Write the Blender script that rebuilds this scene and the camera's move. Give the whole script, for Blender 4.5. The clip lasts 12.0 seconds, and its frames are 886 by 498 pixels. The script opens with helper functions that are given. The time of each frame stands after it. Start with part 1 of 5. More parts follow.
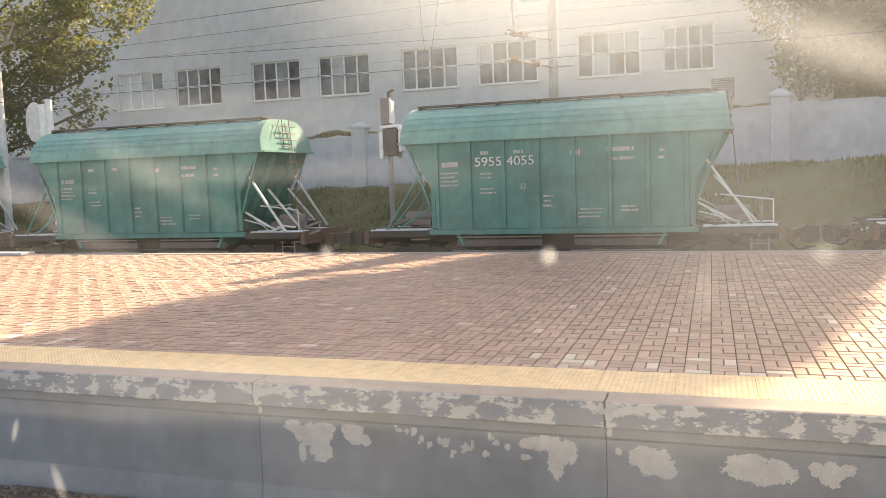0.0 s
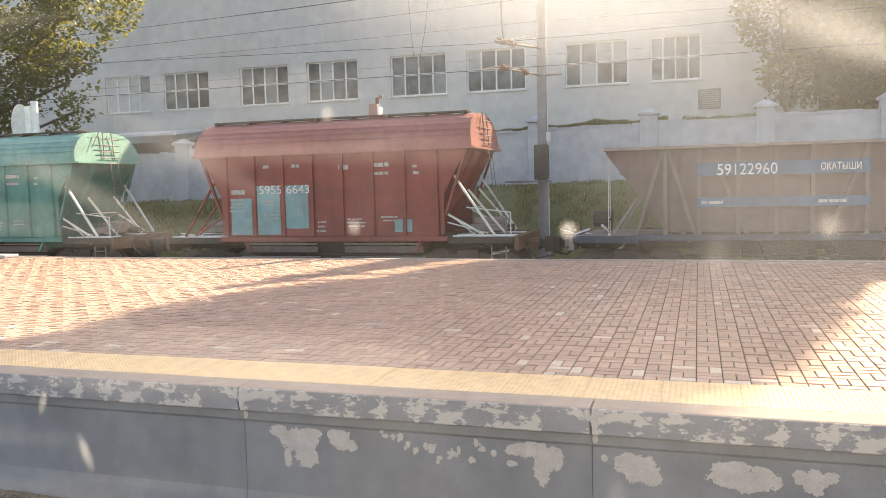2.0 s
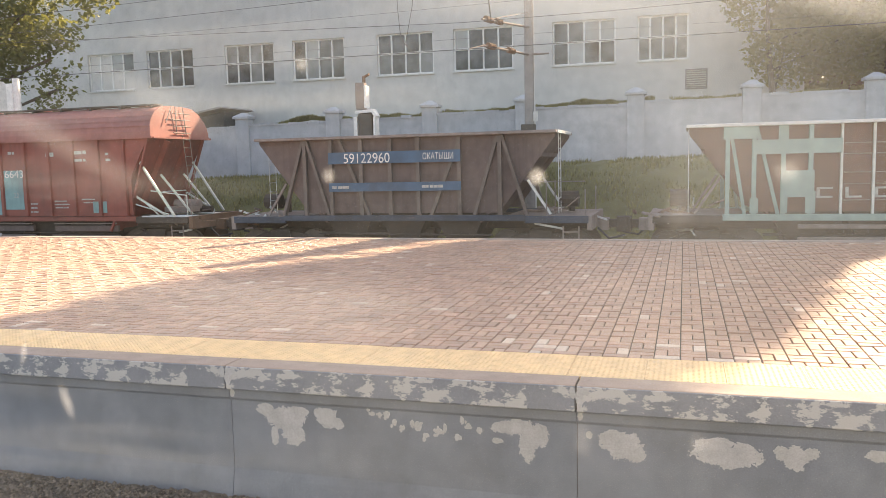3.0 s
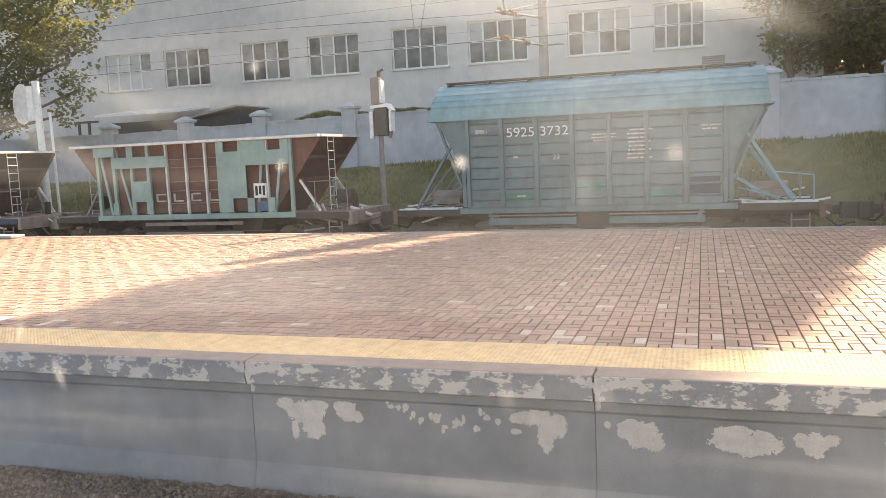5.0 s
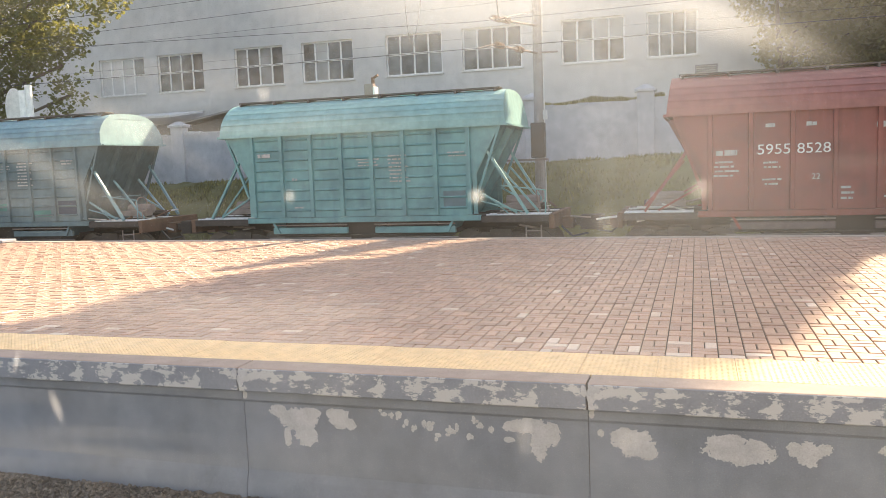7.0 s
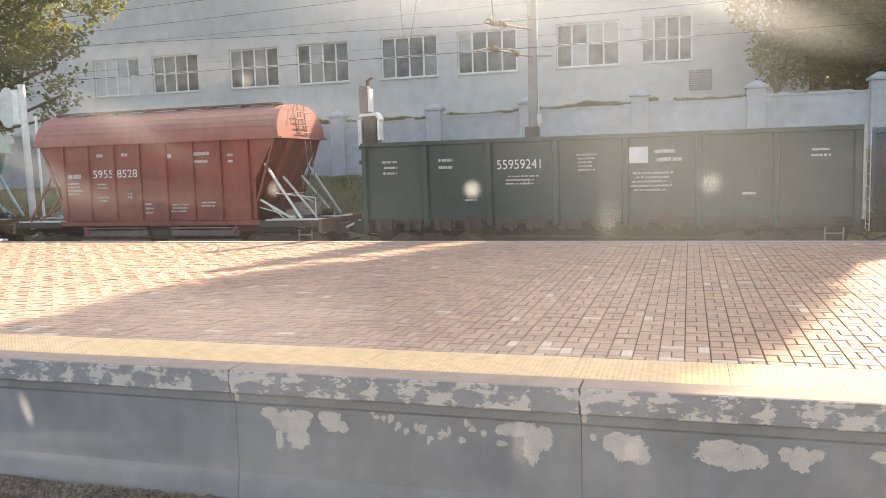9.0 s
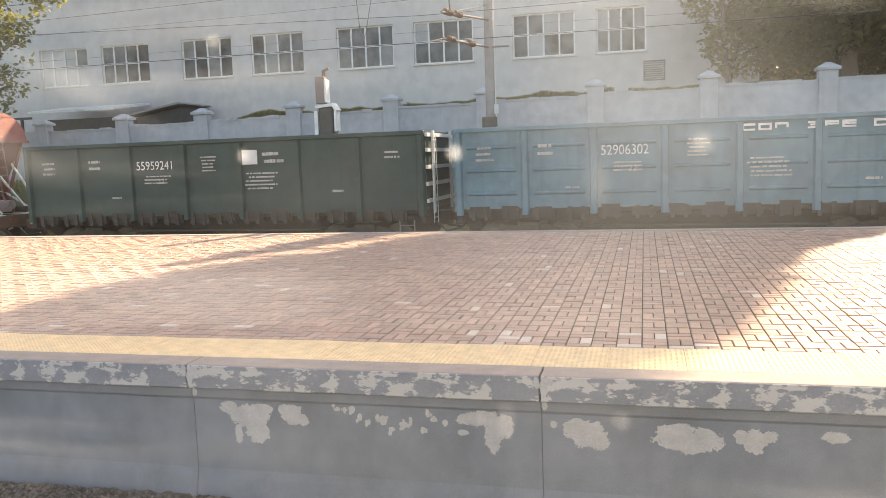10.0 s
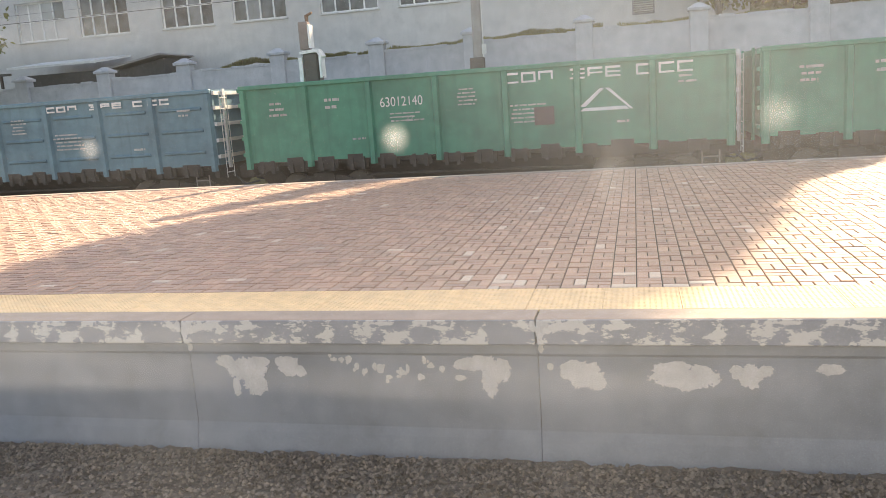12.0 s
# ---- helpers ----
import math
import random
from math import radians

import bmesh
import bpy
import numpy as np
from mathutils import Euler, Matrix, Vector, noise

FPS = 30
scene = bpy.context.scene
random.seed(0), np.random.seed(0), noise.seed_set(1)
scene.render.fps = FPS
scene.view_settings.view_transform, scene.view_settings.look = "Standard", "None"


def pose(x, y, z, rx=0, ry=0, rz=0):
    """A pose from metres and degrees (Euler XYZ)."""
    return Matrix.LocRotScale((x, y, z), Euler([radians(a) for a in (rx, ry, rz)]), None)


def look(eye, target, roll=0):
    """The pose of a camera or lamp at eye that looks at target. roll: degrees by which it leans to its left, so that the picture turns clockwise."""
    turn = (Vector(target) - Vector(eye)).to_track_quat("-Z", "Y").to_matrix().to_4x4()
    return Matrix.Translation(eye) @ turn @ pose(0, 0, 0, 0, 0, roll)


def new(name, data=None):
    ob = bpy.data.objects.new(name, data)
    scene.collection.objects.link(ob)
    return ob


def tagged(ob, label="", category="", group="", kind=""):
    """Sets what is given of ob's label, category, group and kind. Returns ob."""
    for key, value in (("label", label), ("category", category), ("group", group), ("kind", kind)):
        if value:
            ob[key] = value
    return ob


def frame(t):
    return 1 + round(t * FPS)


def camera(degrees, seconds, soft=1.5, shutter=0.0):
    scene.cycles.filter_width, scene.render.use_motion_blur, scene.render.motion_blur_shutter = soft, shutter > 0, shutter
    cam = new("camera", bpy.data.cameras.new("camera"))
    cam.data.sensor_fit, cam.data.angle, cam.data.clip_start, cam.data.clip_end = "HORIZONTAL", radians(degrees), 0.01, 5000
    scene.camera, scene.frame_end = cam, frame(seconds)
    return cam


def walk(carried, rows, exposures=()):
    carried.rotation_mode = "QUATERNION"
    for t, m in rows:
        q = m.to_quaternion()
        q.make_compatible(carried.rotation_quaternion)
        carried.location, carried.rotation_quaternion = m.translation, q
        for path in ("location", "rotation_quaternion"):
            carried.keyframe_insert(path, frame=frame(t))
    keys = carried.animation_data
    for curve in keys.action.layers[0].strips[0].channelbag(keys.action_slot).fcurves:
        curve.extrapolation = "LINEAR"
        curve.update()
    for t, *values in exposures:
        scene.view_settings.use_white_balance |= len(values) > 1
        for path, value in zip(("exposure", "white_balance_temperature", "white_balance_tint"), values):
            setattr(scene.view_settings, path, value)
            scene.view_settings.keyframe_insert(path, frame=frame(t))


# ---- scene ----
cam = camera(57.45, 12.0, soft=0.5)
PATH = [
    (0, pose(-0.0193, 0.0130, 1.7102, 84.893, 2.024, 18.341)),
    (0.5, pose(-0.0193, 0.0130, 1.7102, 84.833, 2.174, 18.791)),
    (1, pose(-0.0198, 0.0116, 1.7090, 83.682, 2.119, 19.162)),
    (1.5, pose(-0.0201, 0.0092, 1.7057, 84.556, 2.023, 18.621)),
    (2, pose(-0.0253, -0.0004, 1.7029, 85.354, 1.408, 17.458)),
    (2.5, pose(-0.0256, -0.0011, 1.6950, 84.497, 1.012, 16.281)),
    (4.5, pose(0.0111, -0.0233, 1.6937, 83.491, 2.300, 17.908)),
    (5, pose(0.0109, -0.0238, 1.6923, 83.479, 2.421, 17.732)),
    (5.5, pose(0.0006, -0.0009, 1.6997, 83.652, 2.391, 17.523)),
    (6, pose(0.0027, -0.0177, 1.7001, 83.702, 2.248, 17.369)),
    (6.5, pose(0.0037, -0.0187, 1.7001, 83.919, 2.167, 17.285)),
    (8.5, pose(-0.0038, -0.0077, 1.6988, 83.878, 1.922, 17.390)),
    (9, pose(-0.0013, -0.0044, 1.6968, 84.113, 1.655, 16.875)),
    (9.5, pose(-0.0117, 0.0096, 1.6888, 85.191, 0.804, 14.146)),
    (10, pose(-0.0097, 0.0021, 1.6898, 83.385, 1.980, 13.890)),
    (10.5, pose(-0.0142, 0.0268, 1.6909, 83.229, 1.749, 13.392)),
    (11, pose(-0.0179, 0.0477, 1.7021, 83.273, 1.791, 12.257)),
    (11.5, pose(-0.0160, 0.0535, 1.6897, 81.667, 2.994, 12.540)),
    (12, pose(-0.0172, 0.0723, 1.6964, 79.383, 3.906, 13.092)),
]
EXPOSURE = [(0.0, 1.13, 8400, 13), (2.5, 1.28, 8300, 13), (5.5, 1.25, 8300, 13), (9.5, 1.31, 8100, 12), (11.0, 1.23, 8100, 12), (12.0, 1.19, 8000, 12)]
walk(cam, PATH, EXPOSURE)

# ---- daylight ----
SUN_WAY = Vector((0.41, 0.91, 0.0)).normalized()
SUN_ELEV = 38.0
world = bpy.data.worlds.new("sky_world")
world.use_nodes = True
scene.world = world
sky = world.node_tree.nodes.new("ShaderNodeTexSky")
sky.sky_type = "NISHITA"
sky.sun_disc = False
sky.sun_elevation = radians(SUN_ELEV)
sky.sun_rotation = math.atan2(SUN_WAY.x, SUN_WAY.y)
sky.dust_density = 2.0
bg = world.node_tree.nodes["Background"]
bg.inputs[1].default_value = 0.165
world.node_tree.links.new(sky.outputs[0], bg.inputs[0])
sun = new("sun", bpy.data.lights.new("sun", "SUN"))
sun.data.energy = 5.0
sun.data.angle = radians(0.55)
sun.data.color = (1.0, 0.88, 0.72)
e = radians(SUN_ELEV)
sun_from = Vector((SUN_WAY.x * math.cos(e), SUN_WAY.y * math.cos(e), math.sin(e)))
sun.matrix_world = look(sun_from * 60, (0, 0, 0))


# ---- materials ----
def nodes_of(m):
    m.use_nodes = True
    return m.node_tree.nodes, m.node_tree.links


def surface(name, base, dark=None, rough=0.7, metal=0.0, scale=6.0, grain=60.0, bump=0.25, stain=0.5, stain_scale=0.7,
            streak=0.0, rand=0.0, island=0.0, spec=0.5):
    """Painted, stone or metal surface: base colour, a second colour in stains, fine grain, bump, rain streaks."""
    m = bpy.data.materials.new(name)
    n, l = nodes_of(m)
    b = n["Principled BSDF"]
    b.inputs["Roughness"].default_value = rough
    b.inputs["Metallic"].default_value = metal
    b.inputs["Specular IOR Level"].default_value = spec
    tc = n.new("ShaderNodeTexCoord")
    dark = dark or tuple(c * 0.55 for c in base)

    def noise_at(sc, detail, vec=None, rg=0.55):
        t = n.new("ShaderNodeTexNoise")
        t.inputs["Scale"].default_value = sc
        t.inputs["Detail"].default_value = detail
        t.inputs["Roughness"].default_value = rg
        l.new(vec or tc.outputs["Object"], t.inputs["Vector"])
        return t.outputs[0]

    def ramp(fac, a, c):
        r = n.new("ShaderNodeMapRange")
        r.inputs[1].default_value, r.inputs[2].default_value = a, c
        l.new(fac, r.inputs[0])
        return r.outputs[0]

    def mix(fac, a, c, kind="MIX"):
        x = n.new("ShaderNodeMix")
        x.data_type, x.blend_type = "RGBA", kind
        for sock, v in ((x.inputs[0], fac), (x.inputs[6], a), (x.inputs[7], c)):
            if isinstance(v, (int, float)):
                sock.default_value = v
            elif isinstance(v, tuple):
                sock.default_value = (*v, 1) if len(v) == 3 else v
            else:
                l.new(v, sock)
        return x.outputs[2]

    big = ramp(noise_at(stain_scale, 6, rg=0.65), 0.42, 0.68)
    mul = n.new("ShaderNodeMath")
    mul.operation = "MULTIPLY"
    mul.inputs[1].default_value = stain
    l.new(big, mul.inputs[0])
    col = mix(mul.outputs[0], base, dark)
    mid = ramp(noise_at(scale, 5), 0.3, 0.7)
    col = mix(0.35, col, mix(mid, (0.62, 0.62, 0.62), (1.25, 1.22, 1.2)), "MULTIPLY")
    fine = noise_at(grain, 3)
    col = mix(0.25, col, mix(ramp(fine, 0.3, 0.7), (0.6, 0.6, 0.6), (1.35, 1.35, 1.35)), "MULTIPLY")
    if streak:
        mp = n.new("ShaderNodeMapping")
        mp.inputs["Scale"].default_value = (7.0, 7.0, 0.35)
        l.new(tc.outputs["Object"], mp.inputs[0])
        st = ramp(noise_at(1.0, 5, mp.outputs[0]), 0.5, 0.72)
        k = n.new("ShaderNodeMath")
        k.operation = "MULTIPLY"
        k.inputs[1].default_value = streak
        l.new(st, k.inputs[0])
        col = mix(k.outputs[0], col, dark)
    if rand or island:
        src = n.new("ShaderNodeObjectInfo").outputs["Random"] if rand else n.new("ShaderNodeNewGeometry").outputs["Random Per Island"]
        a = rand or island
        v = ramp(src, 0, 1)
        n_last = n[-1]
        n_last.inputs[3].default_value, n_last.inputs[4].default_value = 1 - a, 1 + a
        hs = n.new("ShaderNodeHueSaturation")
        l.new(v, hs.inputs["Value"])
        l.new(col, hs.inputs["Color"])
        col = hs.outputs[0]
    l.new(col, b.inputs["Base Color"])
    if bump:
        bp = n.new("ShaderNodeBump")
        bp.inputs["Strength"].default_value = bump
        bp.inputs["Distance"].default_value = 0.01
        l.new(fine, bp.inputs["Height"])
        l.new(bp.outputs[0], b.inputs["Normal"])
    return m


M = {}
M["ballast"] = surface("ballast", (0.14, 0.12, 0.10), (0.05, 0.043, 0.038), 0.95, scale=9, grain=30, bump=1.0, stain_scale=0.4)
M["earth"] = surface("earth", (0.17, 0.16, 0.07), (0.11, 0.11, 0.045), 0.95, scale=3, grain=30, bump=0.8)
M["wall_paint"] = surface("wall_paint", (0.195, 0.23, 0.285), (0.125, 0.15, 0.185), 0.75, scale=4, grain=90, bump=0.15, stain=0.6, stain_scale=0.9, streak=0.25)
M["patch"] = surface("bare_concrete", (0.42, 0.445, 0.485), (0.34, 0.355, 0.385), 0.9, scale=8, grain=80, bump=0.3)
M["cap"] = surface("cap_concrete", (0.36, 0.295, 0.255), (0.28, 0.235, 0.21), 0.9, scale=5, grain=90, bump=0.3)
M["joint"] = surface("sand_joint", (0.088, 0.07, 0.056), None, 0.95, grain=120)
M["yellow"] = surface("tactile_yellow", (0.80, 0.60, 0.35), (0.64, 0.48, 0.31), 0.85, scale=7, grain=60, bump=0.5, stain_scale=1.2)
M["paver"] = surface("paver_red", (0.42, 0.268, 0.198), (0.31, 0.205, 0.158), 0.42, scale=5, grain=90, bump=0.3, rand=0.16)
M["paver_far"] = surface("paver_red_mass", (0.42, 0.268, 0.198), (0.31, 0.205, 0.158), 0.42, scale=5, grain=90, bump=0.3, island=0.16)
M["paver_pale"] = surface("paver_pale", (0.66, 0.56, 0.48), None, 0.8, grain=90)
M["render"] = surface("grey_render", (0.64, 0.63, 0.615), (0.52, 0.51, 0.50), 0.9, scale=2, grain=40, bump=0.2, stain=0.6, stain_scale=0.25, streak=0.35)
M["fence"] = surface("fence_concrete", (0.52, 0.53, 0.555), (0.38, 0.39, 0.42), 0.9, scale=3, grain=40, bump=0.3, stain=0.7, stain_scale=0.5, streak=0.25)
M["white"] = surface("white_paint", (0.88, 0.88, 0.87), (0.70, 0.69, 0.66), 0.6, scale=6, grain=60, bump=0.1, stain=0.4)
# aged white paint, also steel at wagon ends with sunlight in its colour
M["dim_white"] = surface("aged_white_and_sunlit", (0.72, 0.72, 0.70), (0.5, 0.49, 0.47), 0.6, scale=6, grain=60, bump=0.1, stain=0.5)
# pale for thin ribs, and for hopper braces with sunlight in their colour
M["brace_pale"] = surface("pale_rib_sunlit_brace", (0.66, 0.70, 0.66), (0.42, 0.42, 0.38), 0.55, scale=6, grain=60, bump=0.1, stain=0.5)
M["mast"] = surface("mast_concrete", (0.36, 0.34, 0.33), (0.24, 0.22, 0.21), 0.9, scale=4, grain=50, streak=0.4)
M["steel"] = surface("dark_steel", (0.12, 0.11, 0.10), (0.10, 0.06, 0.04), 0.6, metal=0.4, scale=8, grain=60, stain_scale=2)
M["rail"] = surface("rail_steel", (0.30, 0.27, 0.25), (0.16, 0.10, 0.07), 0.45, metal=0.8, grain=60)
M["rust"] = surface("rusty_steel", (0.20, 0.115, 0.075), (0.09, 0.055, 0.04), 0.85, scale=5, grain=50, stain_scale=1.5, streak=0.4)
M["red_rust"] = surface("red_brown_rust", (0.17, 0.085, 0.066), (0.085, 0.05, 0.042), 0.85, scale=5, grain=50, stain_scale=1.2, streak=0.5)
M["bogie"] = surface("bogie_grime", (0.078, 0.062, 0.052), (0.038, 0.031, 0.027), 0.85, scale=7, grain=40, stain_scale=2)
M["wheel"] = surface("grimy_wheel_steel", (0.15, 0.125, 0.105), (0.07, 0.055, 0.045), 0.75, metal=0.2, scale=7, grain=40, stain_scale=2)
M["hide"] = surface("brown_hopper_steel", (0.17, 0.125, 0.115), (0.09, 0.065, 0.06), 0.8, scale=5, grain=50, stain_scale=1.0, streak=0.5)
M["navy"] = surface("dark_blue_sill", (0.045, 0.065, 0.10), (0.03, 0.03, 0.035), 0.7, scale=5, stain_scale=1.2, streak=0.4)
M["ore_rib"] = surface("ore_dust_steel", (0.20, 0.162, 0.145), (0.12, 0.09, 0.075), 0.85, scale=5, grain=50, stain_scale=1.0, streak=0.5)
M["dusty"] = surface("dusty_grey_steel", (0.30, 0.25, 0.23), (0.18, 0.13, 0.11), 0.8, scale=5, grain=50, stain_scale=1.0, streak=0.5)
M["wire"] = surface("wire", (0.10, 0.09, 0.085), None, 0.5, metal=0.5)
M["bark"] = surface("bark", (0.13, 0.10, 0.075), None, 0.95, scale=8, grain=30, bump=0.8)
M["roofing"] = surface("roofing_felt", (0.10, 0.10, 0.10), None, 0.9)
M["blue_sign"] = surface("blue_sign", (0.06, 0.30, 0.52), None, 0.4)
M["black"] = surface("black_housing", (0.03, 0.03, 0.033), None, 0.5)
M["grass"] = surface("grass", (0.235, 0.21, 0.075), (0.12, 0.12, 0.045), 0.9, island=0.4)


def paint(name, c, dark):
    return surface(name, c, dark, 0.55, scale=4, grain=50, bump=0.12, stain=0.65, stain_scale=0.8, streak=0.45)


# each hopper roof takes a lighter tone of its body colour
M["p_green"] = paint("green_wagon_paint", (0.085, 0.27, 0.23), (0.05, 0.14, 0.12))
M["p_mint"] = paint("mint_roof_tone", (0.19, 0.41, 0.355), (0.13, 0.26, 0.23))
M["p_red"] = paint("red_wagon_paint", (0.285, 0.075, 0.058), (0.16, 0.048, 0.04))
M["p_redroof"] = paint("red_roof_tone", (0.37, 0.142, 0.12), (0.25, 0.10, 0.085))
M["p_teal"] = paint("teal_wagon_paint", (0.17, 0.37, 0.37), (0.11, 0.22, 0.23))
M["p_tealroof"] = paint("teal_roof_tone", (0.25, 0.48, 0.465), (0.17, 0.32, 0.31))
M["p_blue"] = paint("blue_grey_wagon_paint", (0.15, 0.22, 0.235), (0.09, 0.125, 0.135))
M["p_blueroof"] = paint("blue_roof_tone", (0.21, 0.375, 0.41), (0.14, 0.24, 0.27))
M["p_dark"] = paint("dark_green_wagon_paint", (0.032, 0.064, 0.055), (0.02, 0.034, 0.03))
M["p_sky"] = paint("sky_blue_wagon_paint", (0.14, 0.25, 0.295), (0.09, 0.15, 0.18))
M["p_emerald"] = paint("emerald_wagon_paint", (0.06, 0.26, 0.17), (0.04, 0.14, 0.10))
M["p_panelblue"] = paint("blue_panel_paint", (0.06, 0.13, 0.22), (0.045, 0.075, 0.12))
M["p_mintpanel"] = paint("mint_panel_paint", (0.28, 0.40, 0.37), (0.2, 0.28, 0.26))
M["p_cyanpanel"] = paint("faded_cyan_paint", (0.22, 0.42, 0.44), (0.16, 0.22, 0.22))
M["stencil"] = surface("faint_stencil", (0.50, 0.50, 0.48), (0.25, 0.25, 0.24), 0.7, scale=14, grain=60, stain=0.8, stain_scale=4)
M["letter"] = surface("white_lettering", (0.78, 0.78, 0.76), (0.5, 0.5, 0.48), 0.7, scale=12, grain=60, stain=0.6, stain_scale=3)


def glass_material(name, tint, rough):
    m = bpy.data.materials.new(name)
    n, l = nodes_of(m)
    b = n["Principled BSDF"]
    b.inputs["Base Color"].default_value = (*tint, 1)
    b.inputs["Roughness"].default_value = rough
    b.inputs["Specular IOR Level"].default_value = 0.35
    t = n.new("ShaderNodeTexNoise")
    t.inputs["Scale"].default_value = 1.3
    t.inputs["Detail"].default_value = 4
    tc = n.new("ShaderNodeTexCoord")
    l.new(tc.outputs["Object"], t.inputs["Vector"])
    r = n.new("ShaderNodeValToRGB")
    r.color_ramp.elements[0].position, r.color_ramp.elements[1].position = 0.35, 0.7
    r.color_ramp.elements[0].color = (*tint, 1)
    r.color_ramp.elements[1].color = (*[c * 5 for c in tint], 1)
    l.new(t.outputs[0], r.inputs[0])
    # random paling per pane: frosted glass, and sky reflections put into the base colour
    oi = n.new("ShaderNodeObjectInfo")
    r2 = n.new("ShaderNodeValToRGB")
    r2.color_ramp.elements[0].position, r2.color_ramp.elements[1].position = 0.55, 1.0
    r2.color_ramp.elements[0].color, r2.color_ramp.elements[1].color = (0, 0, 0, 1), (0.30, 0.30, 0.29, 1)
    l.new(oi.outputs["Random"], r2.inputs[0])
    ad = n.new("ShaderNodeMix")
    ad.data_type, ad.blend_type = "RGBA", "ADD"
    ad.inputs[0].default_value = 1.0
    l.new(r.outputs[0], ad.inputs[6])
    l.new(r2.outputs[0], ad.inputs[7])
    l.new(ad.outputs[2], b.inputs["Base Color"])
    return m


M["pane"] = glass_material("window_glass", (0.03, 0.032, 0.035), 0.06)


def leaf_material(name, c, back):
    m = bpy.data.materials.new(name)
    n, l = nodes_of(m)
    out = n["Material Output"]
    b = n["Principled BSDF"]
    g = n.new("ShaderNodeNewGeometry")
    r = n.new("ShaderNodeValToRGB")
    r.color_ramp.elements[0].color = (*[v * 0.55 for v in c], 1)
    r.color_ramp.elements[1].color = (*[v * 1.5 for v in c], 1)
    l.new(g.outputs["Random Per Island"], r.inputs[0])
    l.new(r.outputs[0], b.inputs["Base Color"])
    b.inputs["Roughness"].default_value = 0.5
    tr = n.new("ShaderNodeBsdfTranslucent")
    tr.inputs[0].default_value = (*back, 1)
    mx = n.new("ShaderNodeMixShader")
    mx.inputs[0].default_value = 0.42
    l.new(b.outputs[0], mx.inputs[1])
    l.new(tr.outputs[0], mx.inputs[2])
    l.new(mx.outputs[0], out.inputs[0])
    return m


M["leaf"] = leaf_material("leaf_green", (0.078, 0.095, 0.042), (0.32, 0.32, 0.09))
M["leaf_dry"] = leaf_material("leaf_olive", (0.10, 0.10, 0.045), (0.50, 0.45, 0.17))


# ---- mesh helpers ----
def box(bm, x0, x1, y0, y1, z0, z1):
    v = [bm.verts.new(p) for p in ((x0, y0, z0), (x1, y0, z0), (x1, y1, z0), (x0, y1, z0), (x0, y0, z1), (x1, y0, z1), (x1, y1, z1), (x0, y1, z1))]
    for q in ((3, 2, 1, 0), (4, 5, 6, 7), (0, 1, 5, 4), (1, 2, 6, 5), (2, 3, 7, 6), (3, 0, 4, 7)):
        bm.faces.new([v[i] for i in q])
    return bm


def prism(bm, outline, axis, a, b):
    """Closed outline in the plane across the axis, drawn out from a to b. axis y: outline is (x, z); axis x: (y, z); axis z: (x, y)."""
    def at(p, k):
        return {"y": (p[0], k, p[1]), "x": (k, p[0], p[1]), "z": (p[0], p[1], k)}[axis]
    lo = [bm.verts.new(at(p, a)) for p in outline]
    hi = [bm.verts.new(at(p, b)) for p in outline]
    n = len(outline)
    bm.faces.new(lo)
    bm.faces.new(hi[::-1])
    for i in range(n):
        bm.faces.new((lo[i], hi[i], hi[(i + 1) % n], lo[(i + 1) % n]))
    return bm


def rod(bm, p, q, r, sides=8):
    p, q = Vector(p), Vector(q)
    turn = (q - p).to_track_quat("Z", "Y").to_matrix()
    rings = []
    for c in (p, q):
        rings.append([bm.verts.new(c + turn @ Vector((r * math.cos(2 * math.pi * i / sides), r * math.sin(2 * math.pi * i / sides), 0))) for i in range(sides)])
    for i in range(sides):
        bm.faces.new((rings[0][i], rings[0][(i + 1) % sides], rings[1][(i + 1) % sides], rings[1][i]))
    bm.faces.new(rings[0][::-1])
    bm.faces.new(rings[1])
    return bm


def beam(bm, p, q, w, d):
    """A square bar from p to q."""
    p, q = Vector(p), Vector(q)
    turn = (q - p).to_track_quat("Z", "Y").to_matrix()
    a = [bm.verts.new(p + turn @ Vector(c)) for c in ((-w, -d, 0), (w, -d, 0), (w, d, 0), (-w, d, 0))]
    b = [bm.verts.new(q + turn @ Vector(c)) for c in ((-w, -d, 0), (w, -d, 0), (w, d, 0), (-w, d, 0))]
    for i in range(4):
        bm.faces.new((a[i], a[(i + 1) % 4], b[(i + 1) % 4], b[i]))
    bm.faces.new(a[::-1])
    bm.faces.new(b)
    return bm


def mesh_of(name, bm, material, bevel=0.0):
    bmesh.ops.recalc_face_normals(bm, faces=bm.faces[:])
    if bevel:
        bmesh.ops.bevel(bm, geom=bm.edges[:], offset=bevel, segments=1, affect="EDGES", clamp_overlap=True)
    me = bpy.data.meshes.new(name)
    bm.to_mesh(me)
    bm.free()
    if material:
        me.materials.append(M[material] if isinstance(material, str) else material)
    return me


def part(name, bm, material, parent, label="", bevel=0.0):
    ob = new(name, mesh_of(name, bm, material, bevel))
    ob.parent = parent
    if label:
        ob["label"] = label
    return ob


def thing(name, m, label, category, group="", kind=""):
    ob = new(name)
    ob.empty_display_size = 0.3
    ob.matrix_world = m
    return tagged(ob, label, category, group, kind)


def solid(name, bm, material, label, category, kind="", bevel=0.0, group=""):
    return tagged(new(name, mesh_of(name, bm, material, bevel)), label, category, group, kind)


def rods(name, lines, r, material, parent, sides=6):
    """Each bar a part of its own."""
    for p, q in lines:
        part(name, rod(bmesh.new(), p, q, r, sides), material, parent)


